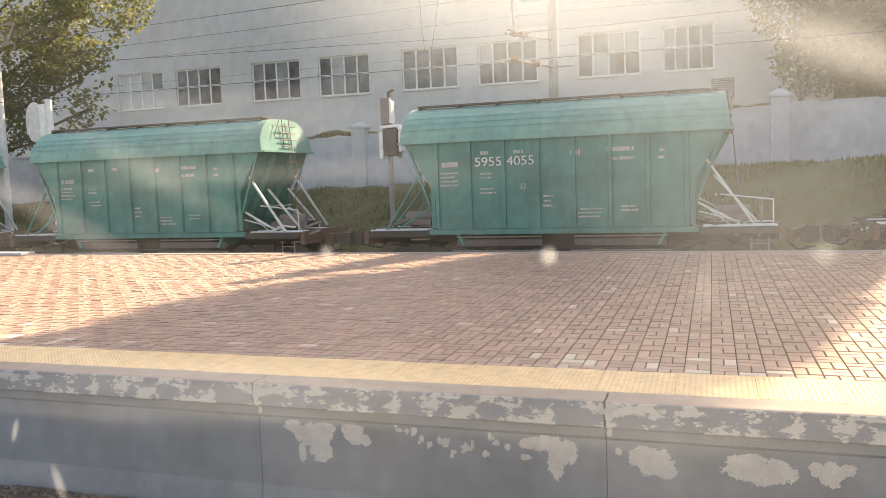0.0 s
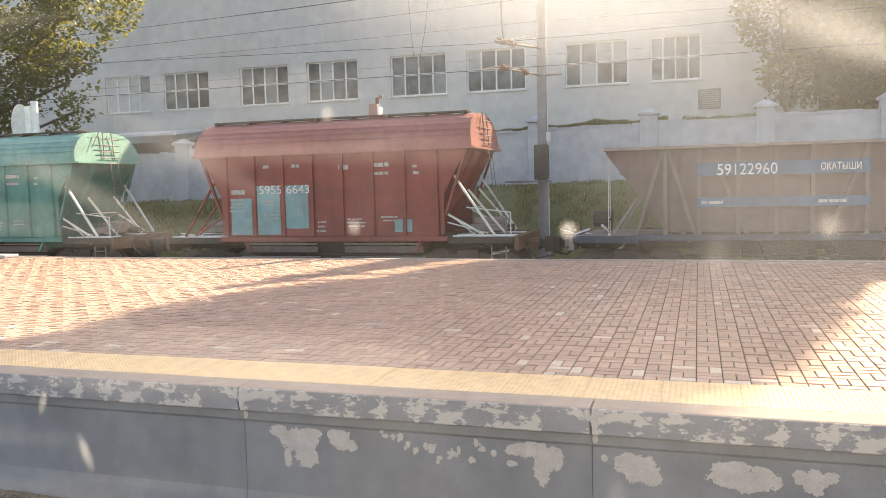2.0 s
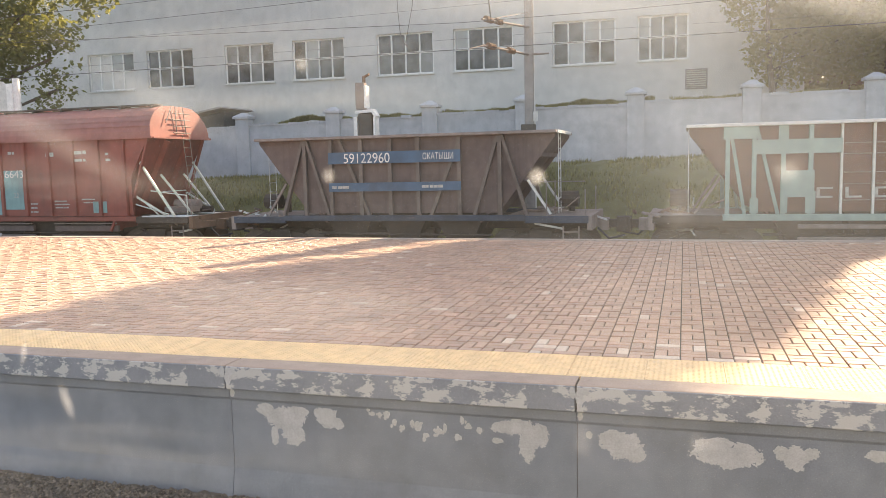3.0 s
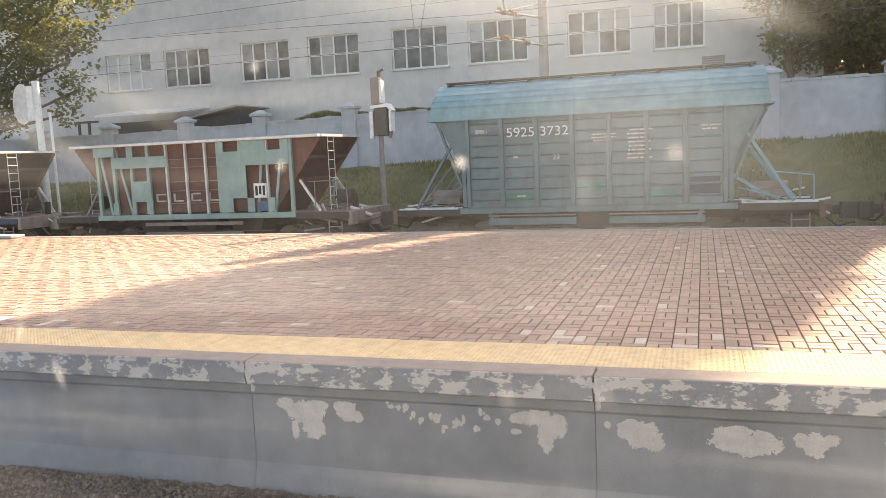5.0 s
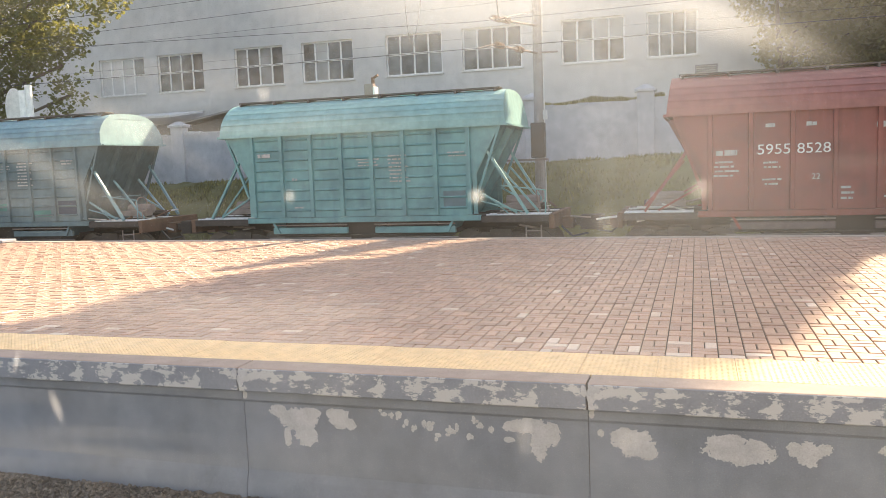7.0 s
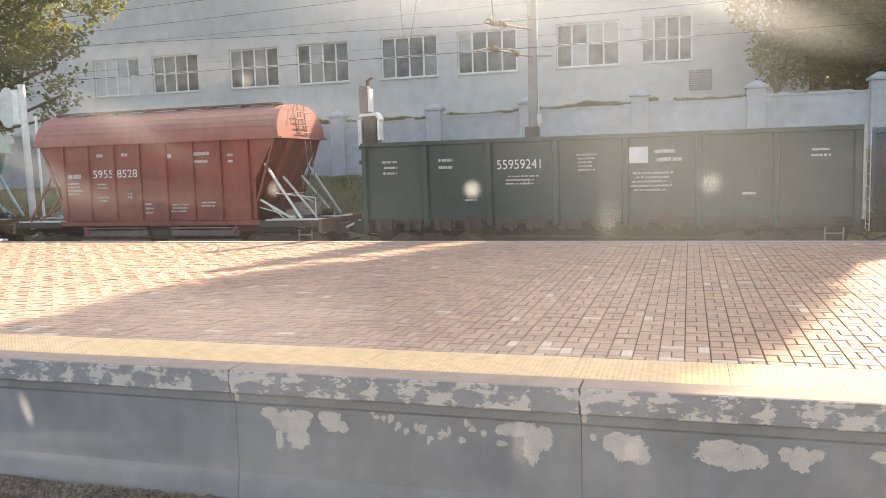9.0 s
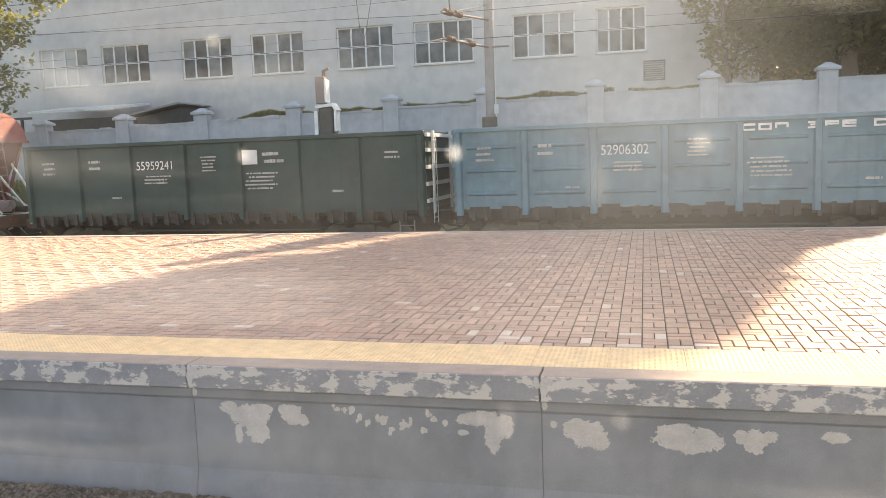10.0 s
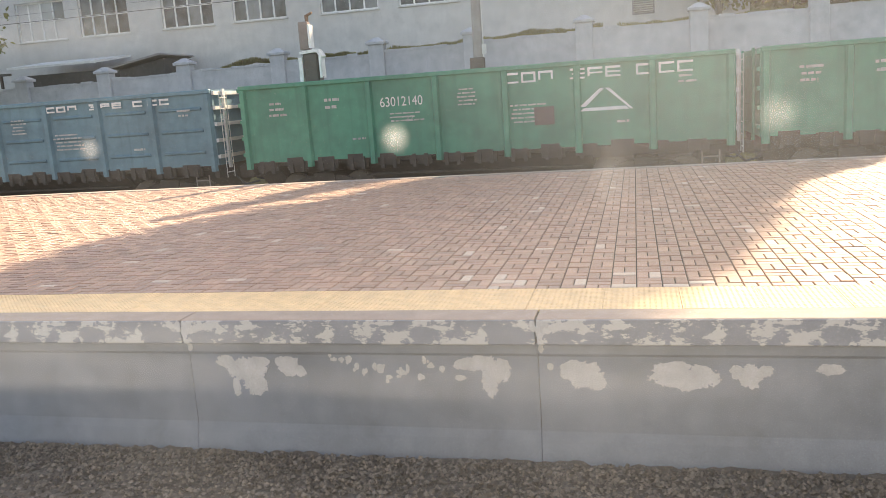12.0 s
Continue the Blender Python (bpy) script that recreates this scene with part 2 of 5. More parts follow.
def bmn():
    return bmesh.new()


def words(name, text, size, x, y, z, parent, material="letter", width=None, label=""):
    """Flat lettering that faces -y, its lower left corner at x, z."""
    cu = bpy.data.curves.new("lettering", "FONT")
    cu.body = text
    cu.size = size
    cu.extrude = 0.0
    tmp = bpy.data.objects.new("lettering", cu)
    scene.collection.objects.link(tmp)
    me = bpy.data.meshes.new_from_object(tmp.evaluated_get(bpy.context.evaluated_depsgraph_get()))
    bpy.data.objects.remove(tmp)
    me.name = "lettering"
    me.materials.clear()
    me.materials.append(M[material])
    xs = [v.co.x for v in me.vertices]
    k = width / (max(xs) - min(xs)) if width else 1.0
    for v in me.vertices:
        v.co = Vector((v.co.x * k, 0.0, v.co.y))
    ob = new(name, me)
    ob.parent = parent
    ob.matrix_local = Matrix.Translation((x, y, z))
    if label:
        ob["label"] = label
    return ob


def bars(name, x, y, z, w, rows, h, step, parent, material="stencil", seed=1):
    """Rows of plain bars in place of writing too small to read."""
    rnd = random.Random(seed)
    bm = bmn()
    for i in range(rows):
        cx = x + rnd.uniform(0, 0.12) * w
        end = x + w * rnd.uniform(0.7, 1.0)
        while cx < end:
            k = min(rnd.uniform(0.05, 0.13) * (0.6 + 6 * h), end - cx)
            if k > 0.008:
                box(bm, cx, cx + k, y - 0.004, y, z - i * step, z - i * step + h * rnd.uniform(0.68, 0.8))
            cx += k + rnd.choice((0.008, 0.012, 0.035))
    return part(name, bm, material, parent)


# ---- ground, platform ----
RAIL = -1.10
EDGE, FAR = 5.96, 17.35
TRACK = 22.2
bm = bmn()
box(bm, -3000, 3000, -60, 3000, -1.9, -1.42)
solid("ground", bm, "ballast", "flat dark gravelly earth reaching to the horizon", "ground", "structure")


def heap(name, x0, x1, y0, y1, z, amp, step, material, label, category, seed):
    """An uneven bed of stones or earth."""
    bm = bmn()
    nx, ny = int((x1 - x0) / step), int((y1 - y0) / step)
    grid = []
    for j in range(ny + 1):
        row = []
        for i in range(nx + 1):
            x, y = x0 + (x1 - x0) * i / nx, y0 + (y1 - y0) * j / ny
            h = z(x, y) if callable(z) else z
            h += amp * noise.noise(Vector((x * 9, y * 9, seed))) + amp * 0.8 * noise.noise(Vector((x * 2.3, y * 2.3, seed + 5)))
            row.append(bm.verts.new((x, y, h)))
        grid.append(row)
    for j in range(ny):
        for i in range(nx):
            bm.faces.new((grid[j][i], grid[j][i + 1], grid[j + 1][i + 1], grid[j + 1][i]))
    return solid(name, bm, material, label, category, "structure")


heap("ballast_near", -12, 8, 2.2, 6.02, -1.17, 0.035, 0.06, "ballast", "brown-grey crushed stone ballast below the platform wall", "ballast", 3)
heap("ballast_far", -60, 40, 17.75, 25.2, -1.33, 0.04, 0.22, "ballast", "brown-grey crushed stone ballast under the far tracks", "ballast", 9)


def stones():
    """Loose ballast stones lying at the foot of the platform wall."""
    rnd = random.Random(4)
    verts, faces = [], []
    for _ in range(14000):
        x, y = rnd.uniform(-6.6, 3.2), 5.93 - abs(rnd.gauss(0, 0.55))
        r = rnd.uniform(0.009, 0.028)
        z = -1.17 + rnd.uniform(-0.01, 0.035)
        b = len(verts)
        a0 = rnd.uniform(0, 6)
        for k in range(5):
            a = a0 + k * 1.2566
            q = r * rnd.uniform(0.7, 1.2)
            verts.append((x + q * math.cos(a), y + q * math.sin(a), z + rnd.uniform(-0.3, 0.3) * r))
        verts.append((x + rnd.uniform(-0.3, 0.3) * r, y, z + r * rnd.uniform(0.6, 1.0)))
        for k in range(5):
            faces.append((b + k, b + (k + 1) % 5, b + 5))
    me = bpy.data.meshes.new("ballast_stones")
    me.from_pydata(verts, [], faces)
    me.materials.append(surface("ballast_stone", (0.15, 0.13, 0.11), (0.07, 0.06, 0.05), 0.95, scale=9, grain=60, island=0.55))
    tagged(new("ballast_stones", me), "loose brown and grey ballast stones along the wall", "gravel", kind="stuff")


stones()

bm = bmn()
box(bm, -60, 40, 6.2, FAR - 0.02, -1.4, -0.017)
platform = solid("platform", bm, "joint", "station platform bed of dark jointing sand", "platform", "structure")
bm = bmn()
box(bm, -60, 40, FAR - 0.3, FAR, -1.4, 0.012)
part("far_kerb", bm, "cap", platform, "pale worn concrete kerb along the far platform edge", bevel=0.01)

solid("kerb_slab", box(bmn(), -24.0, -17.55, 16.85, 17.33, 0.013, 0.085), "patch", "worn pale concrete kerb slab lying on the far platform edge", "slab", bevel=0.012)

# near platform wall: 3 m panels with a projecting cap
wall_bm = bmn()
prism(wall_bm, [(EDGE + 0.064, -0.214), (EDGE + 0.064, -0.292), (EDGE + 0.085, -0.315), (EDGE + 0.085, -0.93), (EDGE + 0.066, -1.0), (EDGE + 0.01, -1.3), (EDGE + 0.3, -1.3), (EDGE + 0.3, -0.214)], "x", 0.002, 2.998)
wall_mesh = mesh_of("wall_panel", wall_bm, "wall_paint", 0.003)
platform_wall = thing("platform_wall", pose(0, 0, 0), "grey-blue painted concrete platform wall with peeling paint", "platform wall", kind="structure")


def cap_material():
    """Painted front of the cap with ragged peeled areas."""
    m = surface("cap_paint", (0.215, 0.245, 0.295), (0.15, 0.17, 0.205), 0.75, scale=4, grain=90, bump=0.15, stain_scale=0.9)
    n, l = m.node_tree.nodes, m.node_tree.links
    b = n["Principled BSDF"]
    old = b.inputs["Base Color"].links[0].from_socket
    tc = n.new("ShaderNodeTexCoord")
    mp = n.new("ShaderNodeMapping")
    mp.inputs["Scale"].default_value = (3.6, 3.6, 6.5)
    t = n.new("ShaderNodeTexNoise")
    t.inputs["Scale"].default_value = 1.0
    t.inputs["Detail"].default_value = 12
    t.inputs["Roughness"].default_value = 0.74
    l.new(tc.outputs["Object"], mp.inputs[0])
    l.new(mp.outputs[0], t.inputs["Vector"])
    r = n.new("ShaderNodeMapRange")
    r.inputs[1].default_value, r.inputs[2].default_value = 0.525, 0.532
    l.new(t.outputs[0], r.inputs[0])
    x = n.new("ShaderNodeMix")
    x.data_type = "RGBA"
    l.new(r.outputs[0], x.inputs[0])
    l.new(old, x.inputs[6])
    x.inputs[7].default_value = (0.43, 0.45, 0.475, 1)
    l.new(x.outputs[2], b.inputs["Base Color"])
    return m


M["cap_front"] = cap_material()
cap_mesh = mesh_of("cap_front", prism(bmn(), [(EDGE, -0.002), (EDGE, -0.196), (EDGE + 0.02, -0.207), (EDGE + 0.2, -0.21), (EDGE + 0.2, -0.03), (EDGE + 0.012, -0.0)], "x", 0.008, 2.992), "cap_front", 0.004)
top_mesh = mesh_of("coping", prism(bmn(), [(EDGE + 0.008, -0.025), (EDGE + 0.008, 0.001), (EDGE + 0.02, 0.006), (6.235, 0.006), (6.235, -0.1), (EDGE + 0.208, -0.1), (EDGE + 0.208, -0.025)], "x", 0.008, 2.992), "cap", 0.003)
for i in range(-7, 6):
    for nm, me in (("wall_panel", wall_mesh), ("cap_front", cap_mesh), ("coping", top_mesh)):
        ob = new(nm, me)
        ob.parent = platform_wall
        ob.location = (-0.79 + 3.0 * i, 0, 0)
bm = bmn()
box(bm, -22, 17.2, EDGE + 0.1, EDGE + 0.29, -1.3, -0.03)
part("backing", bm, "joint", platform_wall)


def peel(x, z, blobs, seed, face=EDGE + 0.0835):
    """A flake of missing paint: joined round bites with a ragged rim, as a thin plate. blobs: x, z, half width, half height."""
    cell = 0.006
    ax0, ax1 = min(b[0] - b[2] for b in blobs) - 0.03, max(b[0] + b[2] for b in blobs) + 0.03
    az0, az1 = min(b[1] - b[3] for b in blobs) - 0.03, max(b[1] + b[3] for b in blobs) + 0.03
    nx, nz = int((ax1 - ax0) / cell) + 1, int((az1 - az0) / cell) + 1

    def bare(u, w):
        c = Vector((u * 22, w * 22, seed * 7.3))
        rough = 0.30 * noise.noise(c) + 0.20 * noise.noise(c * 2.7) + 0.12 * noise.noise(c * 6.5)
        return max(1 - math.hypot((u - b[0]) / b[2], (w - b[1]) / b[3]) for b in blobs) + 0.8 * rough > 0.10

    y0 = face - 0.0002 * (seed % 20)
    verts, faces, index = [], [], {}
    for i in range(nx):
        for j in range(nz):
            if not bare(ax0 + (i + 0.5) * cell, az0 + (j + 0.5) * cell):
                continue
            quad = []
            for di, dj in ((0, 0), (1, 0), (1, 1), (0, 1)):
                key = (i + di, j + dj)
                if key not in index:
                    index[key] = len(verts)
                    jog = Vector((key[0] * 0.7, key[1] * 0.7, seed))
                    verts.append((x + ax0 + key[0] * cell + 0.0035 * noise.noise(jog), y0, z + az0 + key[1] * cell + 0.0035 * noise.noise(jog + Vector((9, 0, 0)))))
                quad.append(index[key])
            faces.append(quad)
    bm = bmn()
    vs = [bm.verts.new(v) for v in verts]
    for q in faces:
        bm.faces.new([vs[k] for k in q])
    rim = bmesh.ops.extrude_face_region(bm, geom=bm.faces[:])
    bmesh.ops.translate(bm, verts=[g for g in rim["geom"] if isinstance(g, bmesh.types.BMVert)], vec=(0, 0.004, 0))
    part("bare_patch", bm, "patch", platform_wall, "ragged patch of bare pale concrete where paint has flaked off")


PATCHES = [
    (-3.27, -0.47, ((0.0, 0.02, 0.21, 0.11), (-0.19, 0.09, 0.09, 0.06), (0.07, -0.09, 0.12, 0.13), (-0.11, -0.14, 0.04, 0.09), (0.13, 0.09, 0.10, 0.05))),
    (-2.88, -0.42, ((0.0, 0.0, 0.10, 0.09), (0.10, -0.04, 0.05, 0.06), (-0.07, 0.04, 0.06, 0.05))),
    (-1.2, -0.47, ((-0.05, 0.09, 0.19, 0.07), (0.10, 0.03, 0.10, 0.11), (0.02, -0.05, 0.07, 0.15), (-0.2, 0.08, 0.07, 0.05))),
    (-0.44, -0.46, ((0.0, 0.0, 0.15, 0.12), (-0.10, 0.03, 0.10, 0.09), (0.08, -0.06, 0.09, 0.08))),
    (0.29, -0.45, ((-0.08, 0.0, 0.19, 0.11), (0.10, -0.02, 0.16, 0.10), (0.02, -0.06, 0.10, 0.08))),
    (0.76, -0.46, ((0.0, 0.0, 0.09, 0.10), (-0.09, 0.03, 0.06, 0.06), (0.10, 0.04, 0.07, 0.05))),
    (1.3, -0.40, ((0.0, 0.0, 0.10, 0.045),)),
]
rnd = random.Random(31)
for k in range(15):
    PATCHES.append((-2.45 + k * 0.062 + rnd.uniform(-0.03, 0.03), rnd.choice((-0.355, -0.41, -0.43, -0.46, -0.50)),
                    ((0, 0, rnd.uniform(0.014, 0.035), rnd.uniform(0.014, 0.04)), (rnd.uniform(-0.03, 0.03), rnd.uniform(-0.04, 0.04), rnd.uniform(0.01, 0.022), rnd.uniform(0.012, 0.03)))))
PATCHES += [(-0.52, -0.36, ((0, 0, 0.05, 0.025),)), (-0.70, -0.40, ((0, 0, 0.03, 0.03),)), (-1.42, -0.50, ((0, 0, 0.05, 0.025),))]
for i, p in enumerate(PATCHES):
    peel(*p, i + 1)
# broken edges beside the panel joints of the cap
for i in range(-3, 3):
    jx = -0.79 + 3.0 * i
    rnd = random.Random(i + 70)
    peel(jx, -0.1, ((0.03, rnd.uniform(-0.03, 0.02), 0.035, 0.085), (-0.025, 0.05, 0.025, 0.05), (0.06, 0.06, 0.05, 0.03)), 60 + i, EDGE - 0.001)
    peel(jx, -0.25, ((0.025, 0.0, 0.025, 0.04),), 66 + i, EDGE + 0.0625)


def tactile():
    strip = thing("tactile_strip", pose(0, 0, 0), "worn yellow tactile paving strip along the platform edge", "tactile paving", kind="structure")
    verts, faces = [], []
    for i in range(14):
        for j in range(16):
            cx, cy = 0.0215 + i * 0.0429, 0.0215 + j * 0.043
            b = len(verts)
            for r, z in ((0.014, 0.0), (0.008, 0.004)):
                verts += [(cx + r * math.cos(k * math.pi / 3), cy + r * math.sin(k * math.pi / 3), z) for k in range(6)]
            faces += [(b + k, b + (k + 1) % 6, b + 6 + (k + 1) % 6, b + 6 + k) for k in range(6)] + [tuple(b + 6 + k for k in range(6))]
    b = len(verts)
    x0, x1, y0, y1 = 0.002, 0.598, 0.002, 0.688
    verts += [(x0, y0, -0.05), (x1, y0, -0.05), (x1, y1, -0.05), (x0, y1, -0.05), (x0, y0, 0), (x1, y0, 0), (x1, y1, 0), (x0, y1, 0)]
    faces += [(b + 4, b + 5, b + 6, b + 7), (b, b + 1, b + 5, b + 4), (b + 1, b + 2, b + 6, b + 5), (b + 2, b + 3, b + 7, b + 6), (b + 3, b, b + 4, b + 7)]
    me = bpy.data.meshes.new("tactile_slab")
    me.from_pydata(verts, [], faces)
    me.materials.append(M["yellow"])
    for i in range(-32, 16):
        ob = new("tactile_slab", me)
        ob.parent = strip
        ob.location = (i * 0.6 - 0.3, 6.24, 0.004 + 0.002 * math.sin(i * 2.1))


tactile()

# ---- factory building ----
B = 36.0
WINS = ((-29.95, -27.15), (-26.35, -23.65), (-21.85, -19.15), (-18.15, -15.45), (-13.8, -11.05), (-10.1, -7.35), (-5.6, -2.88), (-1.98, 0.1))
WZ0, WZ1 = 5.80, 7.68
building = thing("factory_building", pose(0, 0, 0), "long grey rendered factory building with a row of white-framed windows", "building")


def facade():
    bm = bmn()
    x = -75.0
    top = 13.6
    box(bm, -75, 4.6, B, B + 0.4, -1.5, WZ0)
    box(bm, -75, 4.6, B, B + 0.4, WZ1, top)
    for a, b in WINS:
        box(bm, x, a, B, B + 0.4, WZ0, WZ1)
        x = b
    box(bm, x, 4.6, B, B + 0.4, WZ0, WZ1)
    box(bm, 4.2, 4.6, B + 0.4, B + 16, -1.5, top)
    part("wall", bm, "render", building)
    bm = bmn()
    box(bm, -75.3, 4.9, B - 0.3, B + 16, top, top + 0.3)
    part("roof", bm, "roofing", building)


facade()


def factory_window(a, b, boarded=False):
    w = thing("window", pose(0, 0, 0), "", "")
    for k in ("label", "category"):
        if k in w:
            del w[k]
    w.parent = building
    bm = bmn()
    f = 0.07
    y0, y1 = B + 0.10, B + 0.20
    box(bm, a, b, y0, y1, WZ0, WZ0 + f)
    box(bm, a, b, y0, y1, WZ1 - f, WZ1)
    box(bm, a, a + f, y0, y1, WZ0 + f, WZ1 - f)
    box(bm, b - f, b, y0, y1, WZ0 + f, WZ1 - f)
    cols = 4
    for i in range(1, cols):
        x = a + (b - a) * i / cols
        box(bm, x - 0.035, x + 0.035, y0, y1, WZ0 + f, WZ1 - f)
    zm = WZ0 + 0.52 * (WZ1 - WZ0)
    for i in range(cols):
        xa = a + (b - a) * i / cols + (f if i == 0 else 0.045)
        xb = a + (b - a) * (i + 1) / cols - (f if i == cols - 1 else 0.045)
        box(bm, xa, xb, y0, y1, zm - 0.04, zm + 0.04)
    part("window_frame", bm, "white", w)
    bm = bmn()
    box(bm, a - 0.05, b + 0.05, B - 0.08, B + 0.1, WZ0 - 0.06, WZ0)
    part("sill", bm, "dim_white", w, bevel=0.008)
    for i in range(cols):
        for z0, z1 in ((WZ0 + f, zm - 0.04), (zm + 0.04, WZ1 - f)):
            bm = bmn()
            xa, xb = a + (b - a) * i / cols + 0.03, a + (b - a) * (i + 1) / cols - 0.03
            box(bm, xa, xb, B + 0.14, B + 0.155, z0, z1)
            part("pane", bm, "render" if boarded and (i < 2 or z0 < zm) else "pane", w)


for i, (a, b) in enumerate(WINS):
    factory_window(a, b, i == 0)

# louvre vent on the factory wall
vent = thing("wall_vent", pose(0.42, B, 4.95), "grey metal louvre vent on the factory wall", "vent")
bm = bmn()
box(bm, -0.45, 0.45, -0.05, 0, -0.42, -0.36)
box(bm, -0.45, 0.45, -0.05, 0, 0.36, 0.42)
box(bm, -0.45, -0.39, -0.05, 0, -0.36, 0.36)
box(bm, 0.39, 0.45, -0.05, 0, -0.36, 0.36)
part("vent_frame", bm, "mast", vent)
for i in range(8):
    bm = bmn()
    prism(bm, [(-0.05, -0.35 + i * 0.09), (-0.045, -0.34 + i * 0.09), (-0.005, -0.29 + i * 0.09), (-0.01, -0.30 + i * 0.09)], "x", -0.39, 0.39)
    part("slat", bm, "mast", vent)

# ---- fence ----
FY = 30.0
FX = [-53.4, -49.5, -45.4, -41.2, -37.1, -33.0, -29.05, -25.05, -21.1, -17.45, -13.4, -9.38, -5.75, -1.70, 2.17, 5.98, 9.9, 13.9, 17.9, 21.9]


def fence_top(x):
    return 3.55 + 0.018 * (x + 10) if x > -25 else 3.28


for i, x in enumerate(FX):
    t = fence_top(x) + 0.25
    p = thing("fence_pillar", pose(x, FY, 0), "pale grey concrete fence pillar with a pyramid cap", "pillar", "fence pillars")
    bm = bmn()
    box(bm, -0.30, 0.30, -0.22, 0.22, -1.4, t)
    part("shaft", bm, "fence", p, bevel=0.02)
    bm = bmn()
    r = 0.37
    lo = [bm.verts.new(c) for c in ((-r, -0.29, t), (r, -0.29, t), (r, 0.29, t), (-r, 0.29, t))]
    mi = [bm.verts.new((c.co.x, c.co.y, t + 0.09)) for c in lo]
    hi = [bm.verts.new((c.co.x * 0.2, c.co.y * 0.2, t + 0.26)) for c in lo]
    for a, b in ((lo, mi), (mi, hi)):
        for k in range(4):
            bm.faces.new((a[k], a[(k + 1) % 4], b[(k + 1) % 4], b[k]))
    bm.faces.new(lo[::-1])
    bm.faces.new(hi)
    part("cap", bm, "fence", p)
    if i + 1 < len(FX):
        x2 = FX[i + 1]
        za = fence_top(x + 0.5)
        panel = thing("fence_panel", pose(0, 0, 0), "painted grey concrete and block fence panel, weathered", "fence", "fence panels")
        bm = bmn()
        box(bm, x + 0.30, x2 - 0.30, FY - 0.08, FY + 0.08, -1.4, za - 0.06)
        part("panel", bm, "fence", panel)
        bm = bmn()
        rr = random.Random(i)
        k = x + 0.30
        while k < x2 - 0.32:
            e2 = min(k + rr.uniform(0.35, 0.6), x2 - 0.30)
            box(bm, k, e2 - 0.012, FY - 0.12, FY + 0.12, za - 0.06, za + rr.uniform(-0.01, 0.06))
            k = e2
        part("coping", bm, "fence", panel)


# ---- far track ----
def track(yc, name):
    t = thing(name, pose(0, 0, 0), "broad gauge railway track with worn steel rails on sleepers", "track", kind="structure")
    for s in (-0.76, 0.76):
        bm = bmn()
        prism(bm, [(yc + s - 0.07, RAIL - 0.18), (yc + s - 0.07, RAIL - 0.16), (yc + s - 0.01, RAIL - 0.13), (yc + s - 0.01, RAIL - 0.04), (yc + s - 0.037, RAIL - 0.03),
                   (yc + s - 0.037, RAIL), (yc + s + 0.037, RAIL), (yc + s + 0.037, RAIL - 0.03), (yc + s + 0.01, RAIL - 0.04), (yc + s + 0.01, RAIL - 0.13), (yc + s + 0.07, RAIL - 0.16), (yc + s + 0.07, RAIL - 0.18)], "x", -60, 40)
        part("rail", bm, "rail", t)
    bm = bmn()
    for i in range(-100, 66):
        box(bm, i * 0.6 - 0.13, i * 0.6 + 0.13, yc - 1.35, yc + 1.35, RAIL - 0.36, RAIL - 0.18)
    tagged(part("sleepers", bm, "mast", t), kind="stuff")


track(TRACK, "railway_track")

# ---- wagons ----
SPEED = 9.45
WAGONS = []
WHEELS = []
YS = 1.46


def wheelset_mesh():
    bm = bmn()
    rod(bm, (0, -1.05, 0), (0, 1.05, 0), 0.08, 8)
    for s in (-1, 1):
        rod(bm, (0, s * 0.72, 0), (0, s * 0.85, 0), 0.475, 24)
        rod(bm, (0, s * 0.69, 0), (0, s * 0.72, 0), 0.505, 24)
        rod(bm, (0, s * 0.85, 0), (0, s * 0.93, 0), 0.14, 10)
        for k in range(4):
            a = k * math.pi / 2
            rod(bm, (0.3 * math.cos(a), s * 0.85, 0.3 * math.sin(a)), (0.3 * math.cos(a), s * 0.857, 0.3 * math.sin(a)), 0.05, 6)
    return mesh_of("wheelset", bm, "wheel")


def bogie_mesh():
    bm = bmn()
    for s in (-1, 1):
        y0, y1 = s * 1.0 - 0.07, s * 1.0 + 0.07
        prism(bm, [(-1.2, 0.42), (-1.2, 0.62), (-0.95, 0.74), (-0.5, 0.9), (0.5, 0.9), (0.95, 0.74), (1.2, 0.62), (1.2, 0.42), (0.72, 0.42), (0.5, 0.62), (0.34, 0.68),
                   (0.34, 0.3), (-0.34, 0.3), (-0.34, 0.68), (-0.5, 0.62), (-0.72, 0.42)], "y", y0, y1)
        for k in (-0.2, 0.0, 0.2):
            rod(bm, (k, s * 1.0 - 0.0, 0.33), (k, s * 1.0, 0.66), 0.085, 8)
    box(bm, -0.3, 0.3, -1.12, 1.12, 0.68, 0.98)
    rod(bm, (0, 0, 0.95), (0, 0, 1.2), 0.2, 12)
    return mesh_of("bogie", bm, "bogie", 0.012)


WHEELSET, BOGIE = wheelset_mesh(), bogie_mesh()


